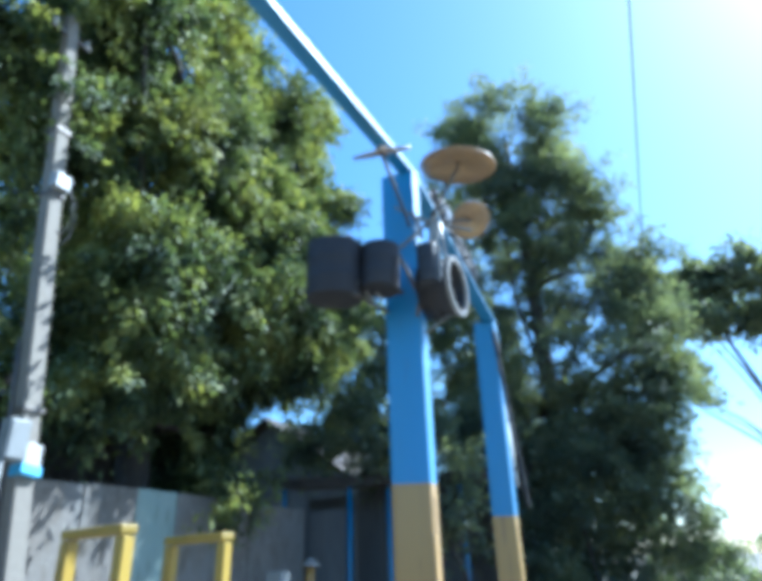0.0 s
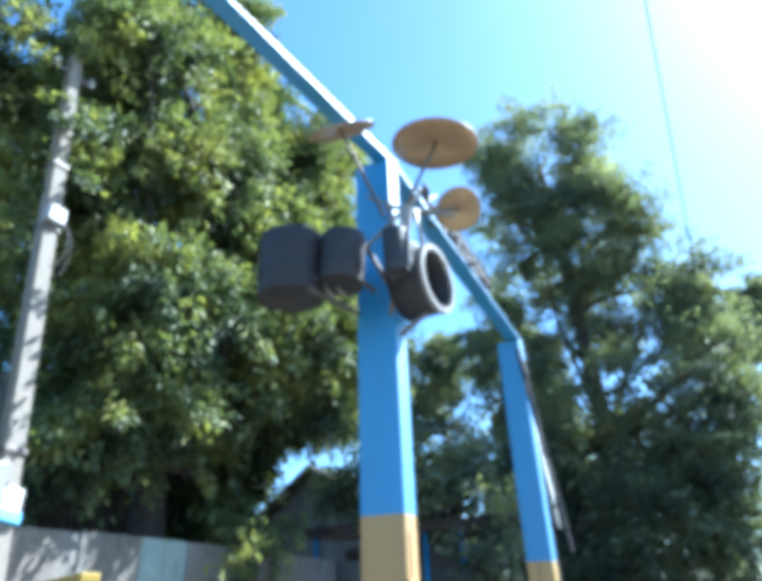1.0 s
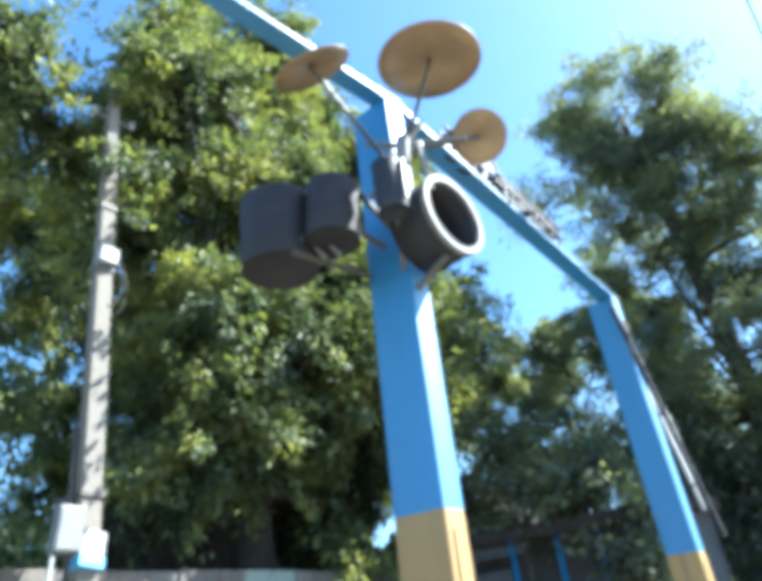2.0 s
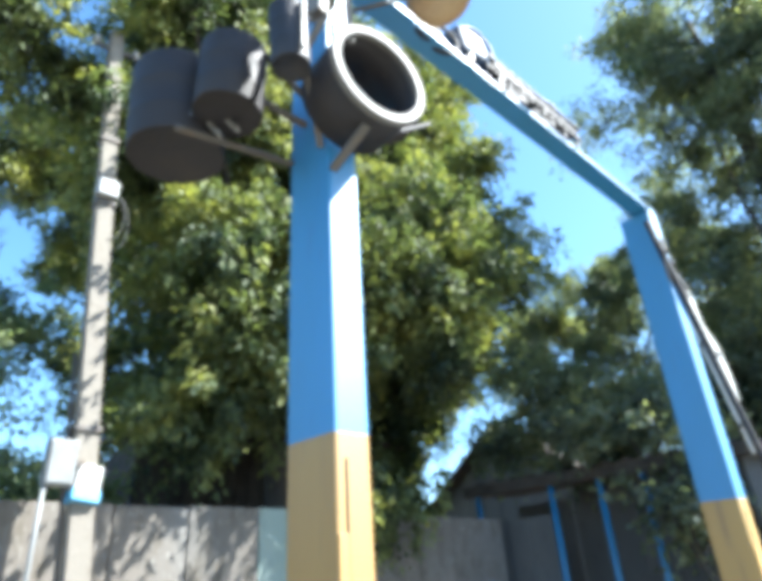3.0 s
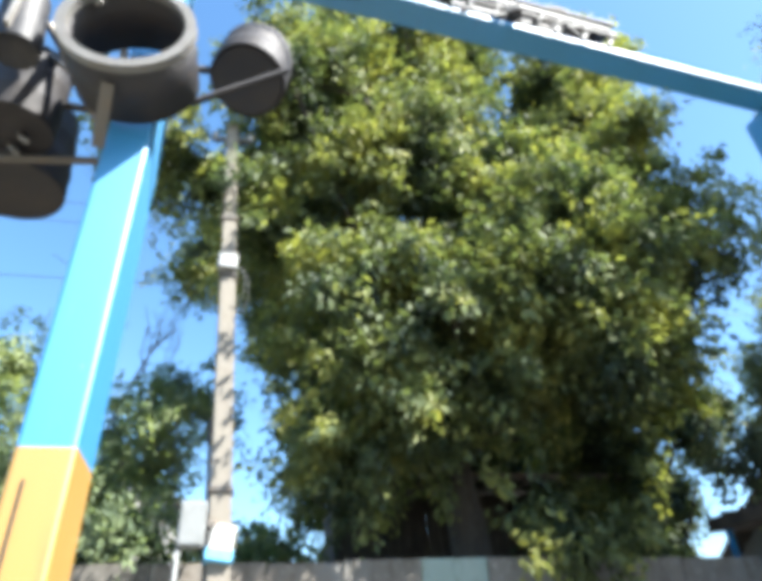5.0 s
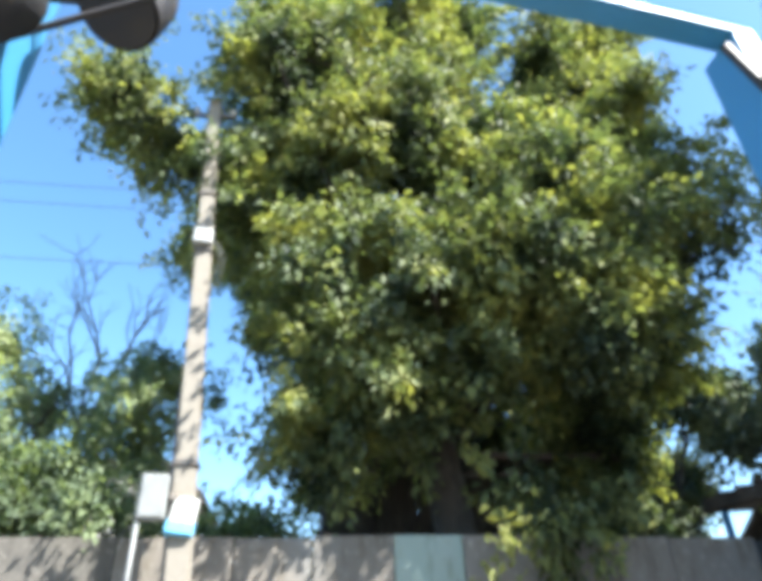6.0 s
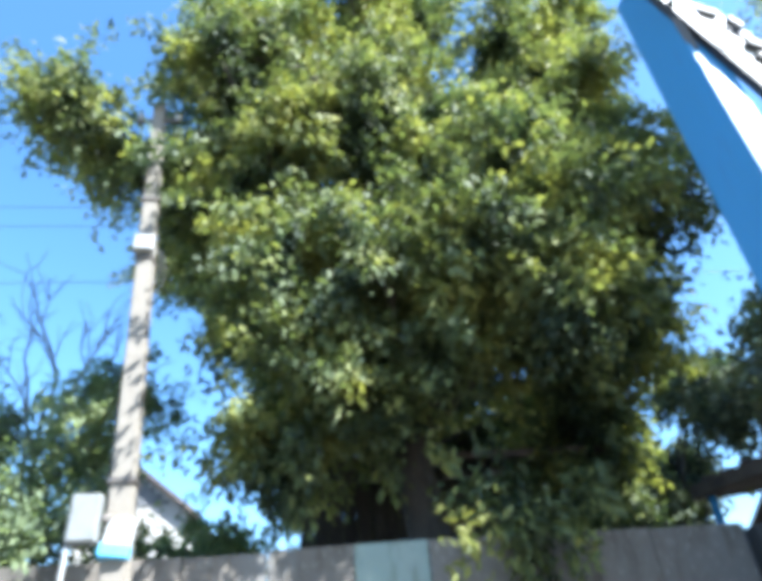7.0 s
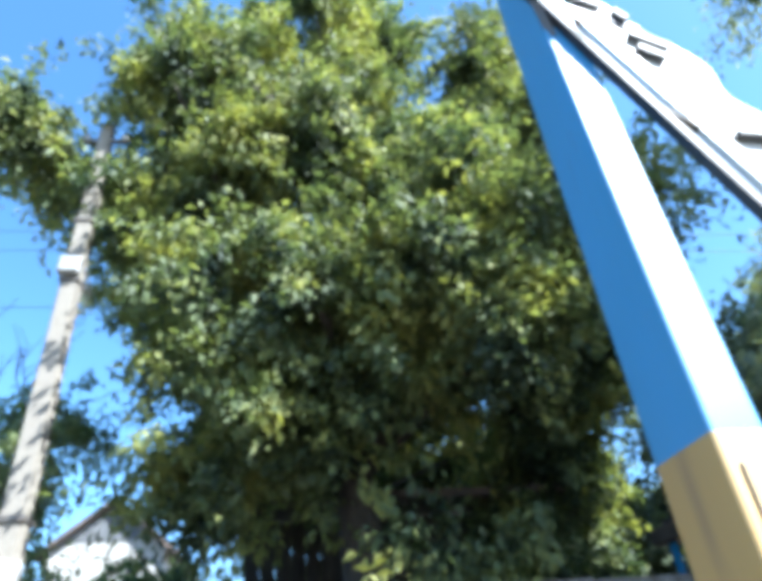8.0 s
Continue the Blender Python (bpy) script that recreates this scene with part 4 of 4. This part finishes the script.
tree("small rounded tree above the shelter roof", (-4.9, 15.8, 0), [
    ((-5.2, 15.6, 6.9), (1.3, 1.1, 0.9), 110),
    ((-6.6, 15.6, 5.6), (1.5, 1.1, 1.3), 140),
    ((-4.2, 15.5, 5.6), (1.5, 1.1, 1.2), 130),
    ((-3.8, 15.3, 7.6), (0.8, 0.7, 0.6), 80),
    ((-3.2, 15.4, 5.0), (1.2, 1.0, 1.4), 150),
    ((-7.3, 15.6, 7.7), (1.0, 0.9, 0.9), 150),
    ((-8.2, 15.6, 6.6), (0.9, 0.9, 1.0), 130),
    ((-6.0, 15.6, 7.7), (0.8, 0.8, 0.6), 110),
    ((-6.8, 15.5, 4.4), (1.6, 0.8, 0.7), 110),
], LEAF_FEATHER, 31, size=0.11, wide=0.25, per=56, spread=0.33, girth=0.17, limbs=14)
tree("dry brownish bush leaning over the shelter roof", (-2.2, 10.4, 0), [
    ((-4.3, 11.0, 3.5), (1.2, 0.4, 0.45), 170),
    ((-4.9, 11.4, 4.1), (0.8, 0.5, 0.5), 90),
    ((-6.6, 13.2, 4.35), (0.9, 0.5, 0.35), 60),
    ((-3.0, 10.9, 3.4), (0.9, 0.3, 0.5), 110),
    ((-2.4, 10.5, 2.5), (0.6, 0.4, 0.8), 60),
], LEAF_FEATHER, 37, size=0.09, per=26, spread=0.30, girth=0.05, limbs=10, category="bush", trunk_top=(-2.6, 10.5, 2.6), outline=0.8)
tree("low pale green tree behind the fence", (-6.6, 2.9, 0), [
    ((-6.5, 3.1, 4.0), (0.8, 1.1, 0.75), 70),
    ((-6.5, 1.9, 4.95), (0.7, 0.6, 0.5), 50),
    ((-6.5, 4.1, 4.5), (0.4, 0.4, 0.4), 34),
    ((-6.5, 3.75, 4.15), (0.6, 0.6, 0.75), 65),
    ((-6.6, 2.0, 4.2), (0.9, 0.9, 0.9), 90),
    ((-6.3, 3.2, 2.8), (0.8, 1.4, 0.7), 90),
    ((-6.7, 0.7, 4.0), (0.9, 0.9, 1.1), 130),
    ((-6.6, 1.6, 2.8), (0.8, 1.3, 0.8), 130),
    ((-5.6, 2.7, 2.85), (0.45, 1.2, 0.28), 80),
    ((-5.4, 4.0, 2.7), (0.3, 0.4, 0.25), 26),
], LEAF_PALE, 41, size=0.085, wide=0.25, per=58, spread=0.24, girth=0.10, limbs=14, trunk_top=(-6.6, 2.9, 4.4))
tree("leafy tree beyond the shelter, shade put into its leaf colour", (-14.5, 14.8, 0), [
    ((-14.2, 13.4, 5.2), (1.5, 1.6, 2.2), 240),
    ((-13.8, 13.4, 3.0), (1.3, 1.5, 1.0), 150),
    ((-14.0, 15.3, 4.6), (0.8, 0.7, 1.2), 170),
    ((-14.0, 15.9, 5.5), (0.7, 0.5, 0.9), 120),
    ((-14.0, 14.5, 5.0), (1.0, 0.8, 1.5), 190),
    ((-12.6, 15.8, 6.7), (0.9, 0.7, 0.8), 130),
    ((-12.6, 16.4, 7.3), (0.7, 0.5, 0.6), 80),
], LEAF_SHADE_TONED, 71, size=0.13, per=42, spread=0.42, girth=0.2, limbs=12)
tree("distant spreading tree across the yard", (5.0, 21.5, 0), [
    ((3.8, 20.6, 8.5), (2.0, 1.4, 0.9), 190),
    ((2.2, 20.4, 8.6), (1.0, 0.9, 0.9), 200),
    ((0.9, 20.3, 9.0), (1.0, 0.8, 0.8), 90),
    ((0.6, 20.4, 7.4), (1.0, 0.8, 0.6), 45),
    ((1.2, 20.4, 6.0), (1.0, 0.8, 0.7), 35),
    ((2.8, 20.4, 7.9), (1.5, 1.0, 0.5), 90),
    ((5.8, 21.0, 8.6), (2.0, 1.8, 1.5), 110),
], LEAF_FEATHER, 53, size=0.16, per=30, spread=0.45, girth=0.13, limbs=7, flat=0.4, outline=0.6)
tree("low far bushes along the horizon", (2.4, 24, 0), [
    ((1.0, 24, 0.9), (1.6, 1.2, 1.2), 90),
    ((3.4, 24, 1.1), (1.8, 1.2, 1.2), 90),
    ((5.8, 24, 1.0), (1.8, 1.2, 1.3), 80),
], LEAF_FEATHER, 59, size=0.16, per=30, spread=0.4, girth=0.08, limbs=5, category="bush")

tree("pale shrub behind the fence near the pole", (-6.6, 4.7, 0), [
    ((-6.6, 4.8, 2.5), (0.5, 0.5, 0.5), 80),
    ((-6.9, 3.9, 2.3), (0.6, 0.6, 0.5), 60),
    ((-8.4, 4.5, 2.9), (0.7, 1.0, 0.8), 110),
], LEAF_PALE, 67, size=0.09, per=40, spread=0.28, girth=0.05, limbs=6, category="bush")

# bare dead branches above the pale tree
dead = thing("bare_tree", (-7.1, 3.05, 0), "bare dry branching tree behind the fence", "tree")
bm = bmesh.new()
rd = random.Random(7)


def branch(p, way, length, r, depth):
    q = p + way * length
    mid = p.lerp(q, 0.5) + Vector((rd.gauss(0, 1), rd.gauss(0, 1), rd.gauss(0, 1))) * length * 0.06
    tube(bm, [p, mid, q], [r, r * 0.8, r * 0.6], 5, False)
    if depth:
        for _ in range(3):
            w = (way + Vector((rd.gauss(0, 0.5), rd.gauss(0, 0.6), rd.gauss(0.1, 0.35)))).normalized()
            branch(q if rd.random() < 0.6 else mid, w, length * rd.uniform(0.6, 0.85), r * 0.6, depth - 1)


branch(Vector((-7.1, 3.05, 0)), Vector((0, 0, 1)), 4.0, 0.05, 0)
for w in ((0, -0.3, 1), (0.1, 0.35, 1), (0, 0.05, 1)):
    branch(Vector((-7.1, 3.05, 3.95)), Vector(w).normalized(), 1.05, 0.03, 3)
child("trunk", bm, TWIG, dead, smooth=True)
